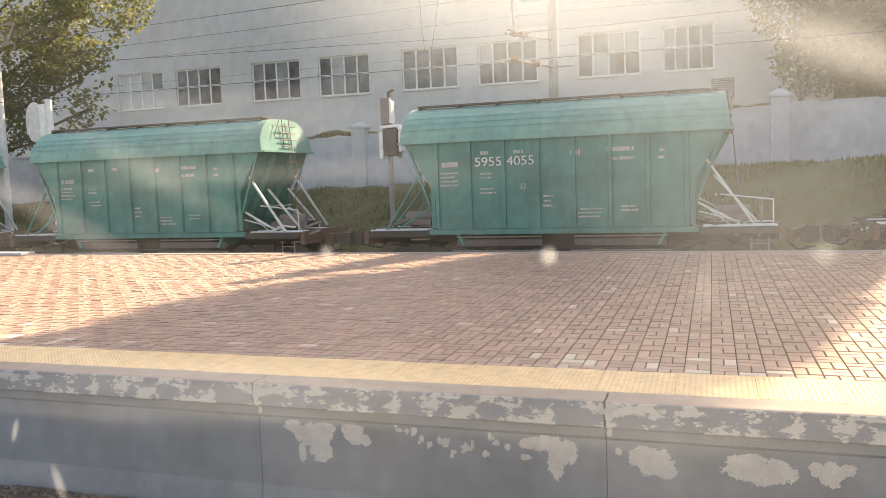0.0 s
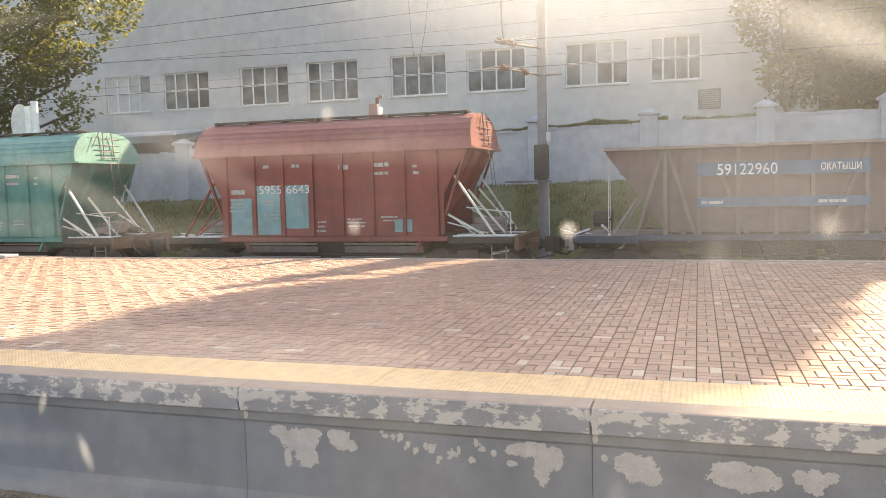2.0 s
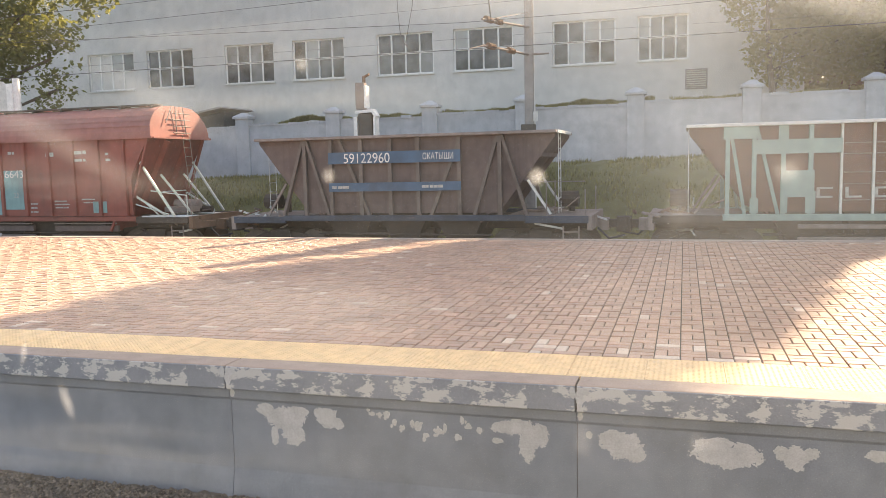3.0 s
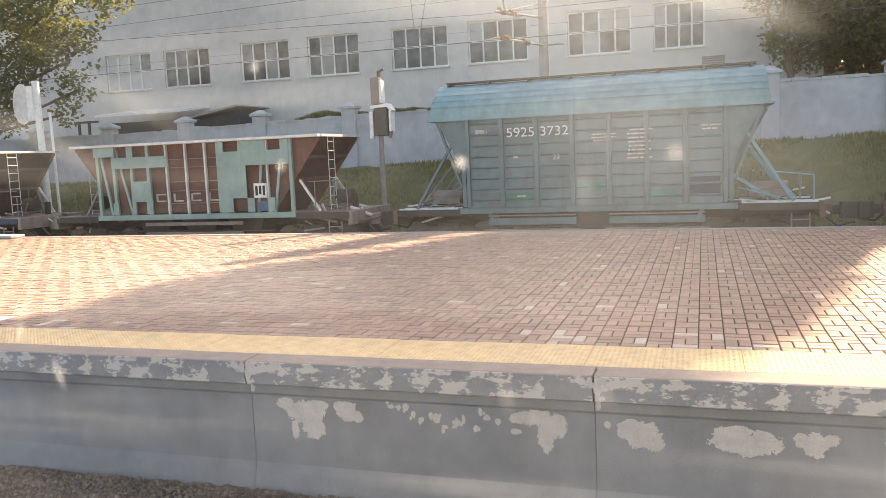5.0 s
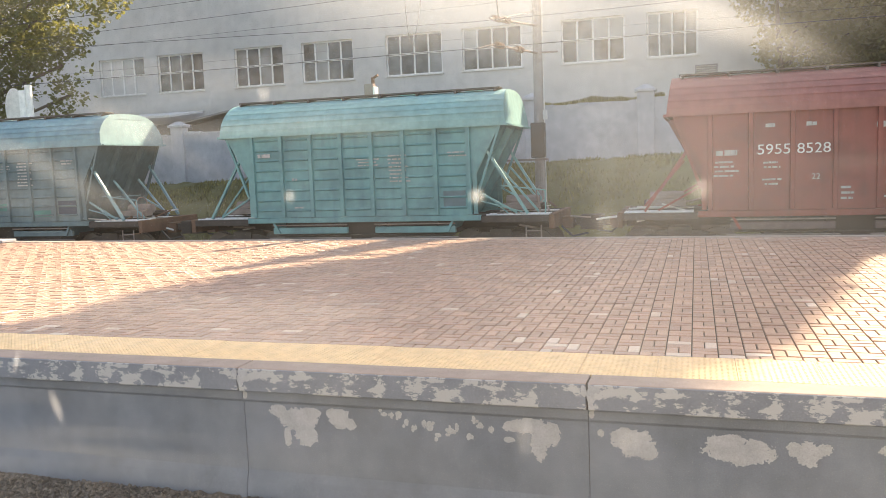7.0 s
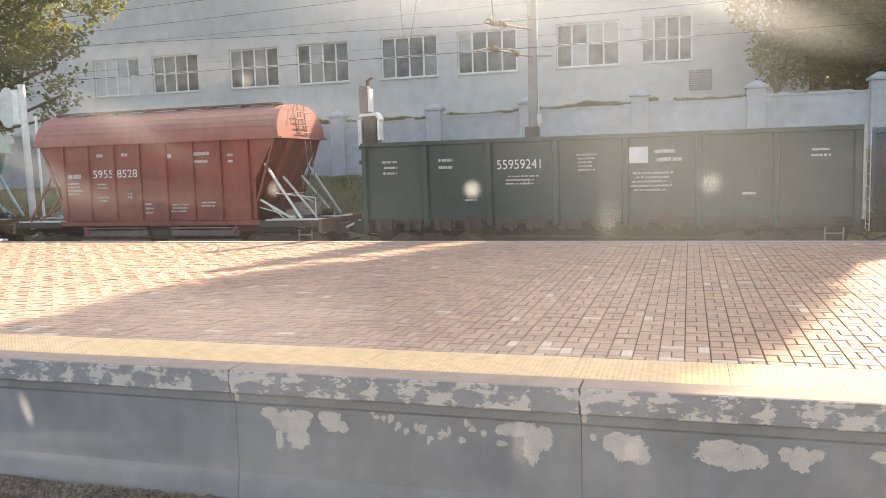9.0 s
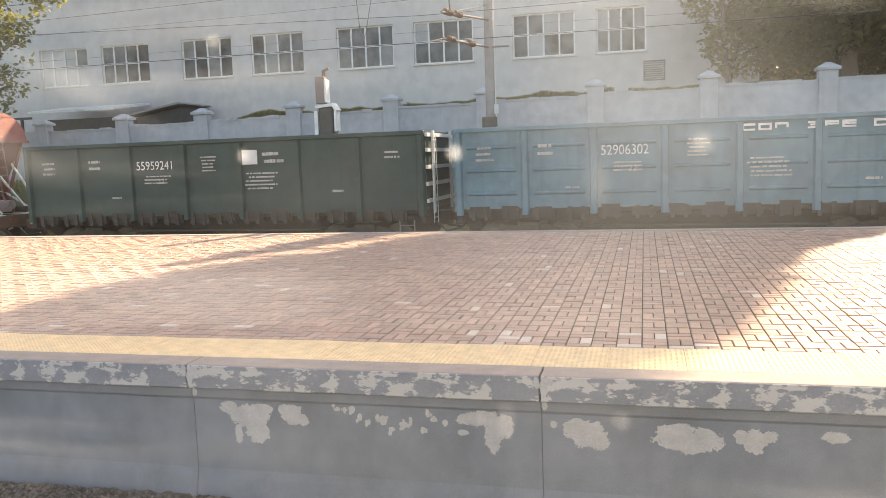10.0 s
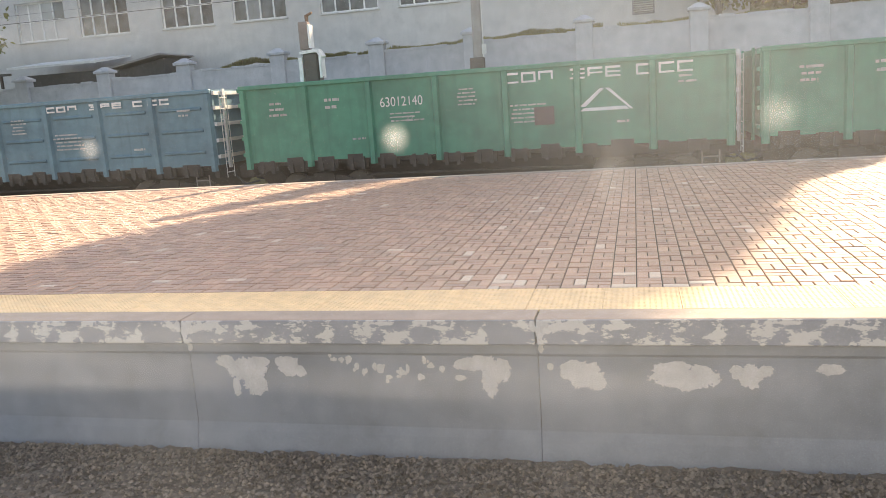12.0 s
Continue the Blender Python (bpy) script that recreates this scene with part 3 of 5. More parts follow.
def running_gear(w, half, bogie_x, frame_mat):
    """Sill, end beams, couplers, bogies with wheelsets."""
    for s in (-1, 1):
        b = new("bogie", BOGIE)
        b.parent = w
        b.location = (s * bogie_x, 0, 0)
        for k in (-0.925, 0.925):
            ws = new("wheelset", WHEELSET)
            ws.parent = b
            ws.location = (k, 0, 0.475)
            WHEELS.append(ws)
        bm = bmn()
        box(bm, half - 0.14, half, -1.45, 1.45, 1.0, 1.38)
        box(bm, half, half + 0.3, -0.22, 0.22, 0.9, 1.22)
        ob = part("end_beam", bm, frame_mat, w, bevel=0.01)
        if s < 0:
            ob.rotation_euler = (0, 0, math.pi)
        bm = bmn()
        box(bm, half + 0.25, half + 0.55, -0.1, 0.1, 0.96, 1.18)
        prism(bm, [(half + 0.5, -0.2), (half + 0.86, -0.22), (half + 0.9, -0.05), (half + 0.72, 0.0), (half + 0.74, 0.12), (half + 0.86, 0.22), (half + 0.6, 0.24), (half + 0.5, 0.12)], "z", 0.86, 1.26)
        ob = part("coupler", bm, "bogie", w, "grimy automatic coupler", bevel=0.015)
        if s < 0:
            ob.rotation_euler = (0, 0, math.pi)
        bm = bmn()
        rod(bm, (half + 0.05, -0.6, 1.0), (half + 0.35, -0.62, 0.72), 0.03, 6)
        rod(bm, (half + 0.35, -0.62, 0.72), (half + 0.75, -0.5, 0.8), 0.03, 6)
        ob = part("brake_hose", bm, "black", w)
        if s < 0:
            ob.rotation_euler = (0, 0, math.pi)
        bm = bmn()
        for z in (0.55, 0.95):
            rod(bm, (half - 0.75, -1.42, z), (half - 0.35, -1.42, z), 0.02, 6)
        for x in (half - 0.75, half - 0.35):
            rod(bm, (x, -1.42, 0.55), (x, -1.42, 1.1), 0.02, 6)
        ob = part("step", bm, "dusty", w)
        if s < 0:
            ob.rotation_euler = (0, 0, math.pi)
    bm = bmn()
    box(bm, -half + 0.14, half - 0.14, -0.25, 0.25, 0.95, 1.36)
    part("centre_sill", bm, "bogie", w)
    bm = bmn()
    rod(bm, (-0.9, 0.5, 0.82), (0.0, 0.5, 0.82), 0.17, 12)
    rod(bm, (0.3, -0.55, 0.85), (0.75, -0.55, 0.85), 0.15, 12)
    for y in (-1.25, -1.05):
        rod(bm, (-bogie_x + 1.3, y, 0.88 + 0.06 * (y + 1.2)), (bogie_x - 1.3, y, 0.84), 0.022, 6)
    part("brake_gear", bm, "bogie", w)


def ladder(w, name, p, q, width, rungs, mat):
    """Ladder between p and q; its rungs run along y."""
    bm = bmn()
    p, q = Vector(p), Vector(q)
    side = Vector((0, width / 2, 0))
    rod(bm, p - side, q - side, 0.011, 6)
    rod(bm, p + side, q + side, 0.011, 6)
    for i in range(rungs):
        c = p.lerp(q, (i + 0.5) / rungs)
        rod(bm, c - side, c + side, 0.013, 6)
    return part(name, bm, mat, w)


def hopper(x, body, roof, label, ridged, number, num_x, num_z, seed, sun_end_mat="brace_pale", accents=()):
    w = thing("hopper_wagon", pose(x, TRACK, RAIL), label, "freight wagon", "wagons of the freight train")
    running_gear(w, 5.45, 3.95, "rust")
    if ridged:
        sun_end_mat = roof
    top, low, knee, XT, XB = 3.80, 1.40, 2.32, 4.12, 3.28
    for s in (-1, 1):
        bm = bmn()
        prism(bm, [(-XT, top), (-XB, knee), (-XB, low), (XB, low), (XB, knee), (XT, top)], "y", s * YS - 0.02, s * YS + 0.02)
        part("side_wall", bm, body, w)
        bm = bmn()
        prism(bm, [(s * XT, top), (s * (XT - 0.05), top), (s * 2.5, 0.95), (s * 2.56, 0.92)], "y", -YS + 0.02, YS - 0.02)
        part("end_wall", bm, body, w)
        for yy in (-0.55, 0.55):
            bm = bmn()
            beam(bm, (s * 3.06, yy, 1.75), (s * 4.1, yy, 3.68), 0.05, 0.14)
            part("end_duct", bm, body, w)
        # side sill below the wall
        bm = bmn()
        box(bm, -3.5, 3.5, s * 1.44 - 0.05, s * 1.44 + 0.05, 1.24, 1.39)
        part("side_sill", bm, body, w, bevel=0.01)
        for e in (-1, 1):
            bm = bmn()
            box(bm, min(e * 3.5, e * 5.3), max(e * 3.5, e * 5.3), s * 1.42 - 0.05, s * 1.42 + 0.05, 1.18, 1.36)
            part("end_sill", bm, "bogie", w, bevel=0.01)
        # vertical ribs
        for k in range(8):
            rx = -XB + 0.06 + (2 * XB - 0.12) * k / 7
            bm = bmn()
            y0 = s * (YS + 0.02)
            prism(bm, [(rx - 0.06, y0), (rx - 0.045, y0 + s * 0.07), (rx + 0.045, y0 + s * 0.07), (rx + 0.06, y0)], "z", low + 0.02, top - 0.05)
            part("rib", bm, body, w)
        if s < 0 and ridged:
            for k in range(7):
                xa = -XB + 0.06 + (2 * XB - 0.12) * k / 7 + 0.1
                xb = xa + (2 * XB - 0.12) / 7 - 0.2
                bm = bmn()
                for r in range(8):
                    z = low + 0.2 + r * 0.285
                    prism(bm, [(-YS - 0.02, z - 0.035), (-YS - 0.055, z), (-YS - 0.02, z + 0.035)], "x", xa, xb)
                part("ridged_panel", bm, body, w)
        # sloping braces at the ends; at the right end sunlight is put into their colour
        for e in (-1, 1):
            bm = bmn()
            if ridged:
                beam(bm, (e * 4.75, s * 1.38, 1.4), (e * 3.40, s * 1.40, 3.55), 0.042, 0.035)
            else:
                beam(bm, (e * 4.78, s * 1.36, 1.4), (e * 3.52, s * 1.36, 3.25), 0.032, 0.028)
            part("brace", bm, sun_end_mat if e > 0 else body, w)
            bm = bmn()
            beam(bm, (e * 4.9, s * 0.6, 1.4), (e * 3.85, s * 0.6, 2.62), 0.03, 0.026)
            part("brace", bm, sun_end_mat if e > 0 else body, w)
            bm = bmn()
            beam(bm, (e * 3.36, s * 1.42, 1.42), (e * 3.36, s * 1.44, 3.72), 0.055, 0.04)
            part("corner_post", bm, body, w)
            bm = bmn()
            beam(bm, (e * 3.44, s * 1.40, 1.95), (e * 4.08, s * 1.44, 3.74), 0.05, 0.03)
            part("end_rafter", bm, body, w)
            bm = bmn()
            beam(bm, (e * 3.42, s * 1.32, 2.0), (e * 4.45, s * 1.32, 1.42), 0.03, 0.025)
            part("foot_stay", bm, sun_end_mat if e > 0 else body, w)
    # outlets below
    for k in (-1.55, 0, 1.55):
        bm = bmn()
        a = [bm.verts.new((k + sx * 0.75, sy * 1.2, 1.4)) for sx, sy in ((-1, -1), (1, -1), (1, 1), (-1, 1))]
        b = [bm.verts.new((k + sx * 0.3, sy * 1.05, 0.55)) for sx, sy in ((-1, -1), (1, -1), (1, 1), (-1, 1))]
        for i in range(4):
            bm.faces.new((a[i], a[(i + 1) % 4], b[(i + 1) % 4], b[i]))
        bm.faces.new(b)
        part("outlet", bm, "bogie", w)
    bm = bmn()
    box(bm, -2.6, 2.6, -0.9, 0.9, 0.85, 1.2)
    part("underframe", bm, "bogie", w)
    for xa, xb in ((-2.75, -0.42), (0.42, 2.75)):
        bm = bmn()
        box(bm, xa, xb, -1.38, -1.26, 0.92, 1.10)
        part("outlet_frame", bm, body if ridged else "hide", w, bevel=0.01)
        rods("outlet_rod", [((xa - 0.1, -1.40, 0.80), (xb + 0.1, -1.40, 0.80)), ((xa, -1.40, 1.17), (xb, -1.40, 1.17))], 0.022, "dusty", w)
    # end platforms and rails
    for e in (-1, 1):
        bm = bmn()
        box(bm, min(e * 3.1, e * 5.3), max(e * 3.1, e * 5.3), -1.36, 1.36, 1.30, 1.345)
        part("end_platform", bm, "bogie", w)
        bm = bmn()
        box(bm, -0.5, 0.5, -0.45, -0.05, 1.36, 1.52)
        rod(bm, (-0.42, 0.05, 1.58), (0.45, 0.05, 1.58), 0.15, 12)
        part("brake_reservoir", bm, "dusty", w).location = (e * 4.3, 0.0, 0.1)
        # added white rods stand for the platform's sunlit edges
        rods("floor_strip", [((e * 3.6, y, 1.37), (e * 5.3, y, 1.37)) for y in (-1.3, -0.9, 0.3)], 0.03, "dim_white", w)
        # right-end handrails share the sunlit brace colour
        if e > 0:
            rods("handrail", (((5.2, -1.3, 1.35), (5.2, -1.3, 2.0)), ((4.0, -1.35, 2.15), (5.2, -1.3, 2.0)), ((3.9, -0.6, 2.1), (3.9, 0.6, 2.1)),
                              ((3.5, -1.42, 1.75), (4.6, -1.38, 1.45)), ((3.6, -1.3, 1.9), (4.2, -1.3, 1.42))), 0.018, sun_end_mat, w)
        bm = bmn()
        rod(bm, (e * 4.5, 0.1, 1.4), (e * 4.5, 0.1, 1.75), 0.16, 10)
        rod(bm, (e * 4.2, 0.5, 1.5), (e * 4.9, 0.5, 1.5), 0.1, 8)
        part("brake_cylinder", bm, "bogie", w)
    rr = random.Random(seed + 50)
    for e in (-1, 1):
        for k in range(13):
            x0, y0, z0 = rr.uniform(3.7, 5.7), rr.uniform(-1.35, 0.6), rr.uniform(0.95, 1.5)
            # the white ones among these pipes carry sunlight in their colour
            rods("pipe", [((e * x0, y0, z0), (e * (x0 + rr.uniform(-0.9, 0.7)), y0 + rr.uniform(-0.2, 0.4), z0 + rr.uniform(-0.12, 0.22)))], rr.uniform(0.018, 0.04), rr.choice(("dusty", "rust", "dim_white")), w)
    bm = bmn()
    for k in range(14):
        a0, a1 = 2 * math.pi * k / 14, 2 * math.pi * (k + 1) / 14
        rod(bm, (4.95 + 0.05 * math.cos(a0), -0.75 + 0.22 * math.cos(a0), 1.85 + 0.22 * math.sin(a0)), (4.95 + 0.05 * math.cos(a1), -0.75 + 0.22 * math.cos(a1), 1.85 + 0.22 * math.sin(a1)), 0.018, 6)
    rod(bm, (4.95, -0.75, 1.35), (4.95, -0.75, 1.85), 0.02, 6)
    part("brake_wheel", bm, "dusty", w)
    if not ridged:
        ladder(w, "ladder", (4.55, 0.15, 1.4), (4.3, 0.15, 3.85), 0.36, 9, "dusty")
    # vaulted roof in lapped sheets
    def section():
        """Steep lower sheet, then lapped sheets that lean in to a flat crown."""
        half = [(1.54, 0.0), (1.53, 0.16), (1.485, 0.34), (1.515, 0.325), (1.40, 0.51), (1.43, 0.49), (1.265, 0.67), (1.30, 0.65), (1.10, 0.81), (1.13, 0.79), (0.88, 0.91), (0.60, 0.965), (0.28, 0.985), (0.0, 0.99)]
        half = [(y, 3.76 + z * 0.98) for y, z in half]
        return [(-y, z) for y, z in half] + [(y, z) for y, z in half[::-1][1:]]
    bm = bmn()
    pts = section()
    prism(bm, pts, "x", -4.24, 4.24)
    for v in bm.verts:
        if abs(v.co.x) > 4:
            v.co.x *= 1 - 0.028 * max(0, (v.co.z - 3.8) / 0.9)
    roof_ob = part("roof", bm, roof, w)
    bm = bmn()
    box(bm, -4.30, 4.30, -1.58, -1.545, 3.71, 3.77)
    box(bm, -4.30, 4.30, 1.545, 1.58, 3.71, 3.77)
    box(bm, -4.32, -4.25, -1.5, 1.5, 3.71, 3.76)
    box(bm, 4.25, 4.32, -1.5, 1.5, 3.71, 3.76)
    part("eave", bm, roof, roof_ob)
    bm = bmn()
    box(bm, -3.95, 3.95, -0.85, -0.45, 4.735, 4.77)
    for k in range(8):
        box(bm, -3.9 + k * 1.1, -3.84 + k * 1.1, -0.9, -0.4, 4.58, 4.735)
    part("walkway", bm, "steel", roof_ob, "weathered grating walkway along the roof ridge")
    for k in (-3.0, -1.0, 1.0, 3.0):
        bm = bmn()
        rod(bm, (k, 0.1, 4.6), (k, 0.1, 4.78), 0.25, 10)
        part("hatch", bm, roof, roof_ob)
    if not ridged:
        rods("end_rung", [((4.28, -0.45, 3.9 + k * 0.2), (4.28, 0.45, 3.9 + k * 0.2)) for k in range(4)]
         + [((4.26, -0.25, 3.85), (4.2, -0.2, 4.72)), ((4.26, 0.25, 3.85), (4.2, 0.2, 4.72)), ((4.27, -0.8, 4.2), (4.24, -0.4, 4.74))], 0.018, "dusty", roof_ob)
    # repaired or repainted panels
    for xa, xb, za, zb, mat in accents:
        bm = bmn()
        box(bm, xa, xb, -YS - 0.026, -YS - 0.018, za, zb)
        part("repainted_panel", bm, mat, w)
    yl = -YS - 0.034 if not ridged else -YS - 0.06
    if number:
        a, b = number.split(" ")
        words("running_number", a, 0.34, num_x, yl, num_z, w, width=0.72)
        words("running_number", b, 0.34, num_x + 0.88, yl, num_z, w, width=0.72)
    if number:
        words("class_number", "22", 0.2, num_x + 1.2, yl, num_z - 0.62, w, "stencil")
    if ridged:
        layout = ((-3.05, num_z + 0.12, 0.5, 1, 0.14), (-2.0, num_z - 0.55, 0.2, 1, 0.08), (0.0, num_z - 0.05, 0.7, 3, 0.045), (0.9, num_z + 0.02, 0.68, 8, 0.055), (2.62, num_z + 0.05, 0.6, 2, 0.05), (-1.95, 1.66, 0.3, 1, 0.06))
    else:
        layout = ((-3.1, num_z + 0.0, 0.55, 1, 0.17), (-3.15, num_z - 0.18, 0.6, 4, 0.06), (-2.05, num_z - 0.22, 0.45, 2, 0.06), (-2.05, num_z - 0.62, 0.5, 2, 0.06), (-0.35, num_z - 0.85, 0.3, 3, 0.07), (0.35, 3.25, 0.35, 1, 0.17),
                  (1.3, 3.3, 0.8, 1, 0.14), (1.4, 3.08, 0.6, 1, 0.11), (0.55, 1.85, 0.65, 3, 0.055), (1.6, 1.9, 0.55, 2, 0.055), (2.55, 3.25, 0.2, 2, 0.1), (-2.0, 3.35, 0.25, 1, 0.12), (-1.1, 3.35, 0.3, 1, 0.12))
    for k, (bx, bz, bw, br, bh) in enumerate(layout):
        bars("stencil", bx, yl, bz, bw, br, bh, bh * 1.8, w, seed=seed * 20 + k)
    return w


def gondola(x, body, label, number, seed, half=6.36, posts=8, ridged=True, logo=False, mat_top=None):
    w = thing("gondola_wagon", pose(x, TRACK, RAIL), label, "freight wagon", "wagons of the freight train")
    running_gear(w, half, 4.33, "bogie")
    low, top = 1.36, 3.46
    for s in (-1, 1):
        bm = bmn()
        box(bm, -half, half, s * 1.48 - 0.02, s * 1.48 + 0.02, low, top - 0.1)
        part("side_wall", bm, body, w)
        bm = bmn()
        box(bm, -half - 0.02, half + 0.02, s * 1.50 - 0.07, s * 1.50 + 0.07, top - 0.12, top)
        part("top_rail", bm, mat_top or body, w, bevel=0.02)
        for k in range(posts):
            px = -half + 0.09 + (2 * half - 0.18) * k / (posts - 1)
            bm = bmn()
            y0 = s * 1.50
            prism(bm, [(px - 0.1, y0), (px - 0.06, y0 + s * 0.1), (px + 0.06, y0 + s * 0.1), (px + 0.1, y0)], "z", low - 0.16, top - 0.12)
            part("post", bm, body, w)
        if ridged and s < 0:
            for k in range(posts - 1):
                xa = -half + 0.09 + (2 * half - 0.18) * k / (posts - 1) + 0.22
                xb = xa + (2 * half - 0.18) / (posts - 1) - 0.44
                bm = bmn()
                for z in (1.75, 2.35, 2.95):
                    prism(bm, [(-1.5, z - 0.05), (-1.545, z - 0.015), (-1.545, z + 0.015), (-1.5, z + 0.05)], "x", xa, xb)
                part("ridge", bm, body, w)
        bm = bmn()
        box(bm, s * half - 0.03, s * half + 0.03, -1.46, 1.46, low, top - 0.02)
        part("end_wall", bm, body, w)
        bm = bmn()
        for z in (1.6, 2.05, 2.5, 2.95, 3.35):
            box(bm, s * half + (0.03 if s > 0 else -0.1), s * half + (0.1 if s > 0 else -0.03), -1.46, 1.46, z - 0.05, z + 0.05)
        for y in (-1.0, 1.0):
            box(bm, s * half + (0.1 if s > 0 else -0.16), s * half + (0.16 if s > 0 else -0.1), y - 0.06, y + 0.06, low - 0.1, top)
        # right end frame and ladder: sunlight painted in as a pale colour
        part("end_frame", bm, body if s < 0 else "dim_white", w)
        lad = s * (half + 0.2)
        if s > 0:
            ladder(w, "ladder", (lad, -1.15, 1.0), (lad, -1.15, 3.35), 0.42, 8, "dim_white")
    # floor hatches hanging at the foot of the walls; thin ragged plates stand for soot
    rnd = random.Random(seed)
    for k in range((posts - 1) * 2):
        hx = -half + 0.3 + k * (2 * half - 0.6) / ((posts - 1) * 2)
        bm = bmn()
        box(bm, hx, hx + 0.6, -1.46, -1.38, low - 0.22 - rnd.uniform(0, 0.05), low - 0.02)
        box(bm, hx + rnd.uniform(0, 0.1), hx + rnd.uniform(0.45, 0.6), -1.512, -1.502, low - 0.1, low + rnd.uniform(0.0, 0.13))
        box(bm, hx + 0.1, hx + 0.2, -1.54, -1.46, low - 0.3, low + 0.04)
        box(bm, hx + 0.42, hx + 0.52, -1.54, -1.46, low - 0.3, low + 0.04)
        part("floor_hatch", bm, "bogie", w)
    # added dark filler in place of the deep shade below the floor
    for x0, x1 in ((-3.0, 3.0), (-half + 0.15, -5.55), (5.55, half - 0.15)):
        bm = bmn()
        prism(bm, [(-1.34, low - 0.14), (-0.5, 0.62), (0.5, 0.62), (1.34, low - 0.14)], "x", x0, x1)
        part("underframe", bm, "bogie", w)
    bm = bmn()
    box(bm, -half + 0.1, half - 0.1, -1.36, 1.36, low - 0.12, low - 0.03)
    part("wagon_floor", bm, "bogie", w)
    yl = -1.53 if not ridged else -1.56
    if number:
        words("running_number", number, 0.35, -2.42, yl, 2.66, w, width=1.15)
        words("class_number", "22", 0.22, -1.75, yl, 2.25, w, "stencil")
    for k, (bx, bz, bw, br, bh) in enumerate(((-5.6, 2.9, 0.55, 3, 0.08), (-4.0, 2.9, 0.5, 2, 0.1), (-2.2, 2.45, 1.0, 3, 0.05), (-0.35, 2.95, 0.55, 5, 0.05), (-3.3, 1.85, 0.45, 1, 0.07),
                                              (1.0, 2.45, 1.1, 5, 0.055), (3.6, 1.9, 0.4, 1, 0.08), (5.1, 2.9, 0.45, 2, 0.07))):
        bars("stencil", bx, yl, bz, bw, br, bh, bh * 1.9, w, seed=seed * 20 + k)
    if logo == "square":
        bm = bmn()
        box(bm, 0.95, 1.42, yl - 0.006, yl, 2.72, 3.12)
        part("emblem", bm, "letter", w, "square white painted emblem")
        bars("emblem_bar", 1.55, yl, 2.95, 0.7, 2, 0.12, 0.2, w, seed=4)
    if logo in ("long", "triangle"):
        z = 3.02 if logo == "triangle" else 3.12
        h = 0.26 if logo == "triangle" else 0.17
        cx = 0.9
        for k, gap in enumerate((0, 0, 0, 0.35, 0, 0, 0.3, 0.1, 0)):
            cx += gap
            bm = bmn()
            ww = 0.36 if logo == "triangle" else 0.3
            box(bm, cx, cx + ww, yl - 0.006, yl, z + h - 0.055, z + h)
            if k not in (2, 4):
                box(bm, cx, cx + ww, yl - 0.006, yl, z, z + 0.045)
            if k != 3:
                box(bm, cx, cx + 0.05, yl - 0.006, yl, z + 0.045, z + h - 0.055)
            if k in (1, 2):
                box(bm, cx + ww - 0.05, cx + ww, yl - 0.006, yl, z + 0.045, z + h - 0.055)
            if k in (3, 4, 5):
                box(bm, cx + 0.05, cx + ww, yl - 0.006, yl, z + h * 0.4, z + h * 0.4 + 0.04)
            part("emblem_stroke", bm, "letter", w)
            cx += ww + 0.07
    if logo == "triangle":
        bm = bmn()
        prism(bm, [(2.75, 2.22), (3.95, 2.22), (3.86, 2.30), (2.86, 2.30)], "y", yl - 0.006, yl)
        prism(bm, [(2.75, 2.33), (3.25, 2.76), (3.36, 2.76), (2.90, 2.33)], "y", yl - 0.006, yl)
        prism(bm, [(3.38, 2.76), (3.48, 2.76), (4.05, 2.22), (3.98, 2.22)], "y", yl - 0.006, yl)
        part("emblem", bm, "letter", w, "white line triangle emblem")
        bm = bmn()
        box(bm, 1.62, 2.12, yl - 0.006, yl, 1.95, 2.4)
        part("repair_plate", bm, "hide", w)
    return w


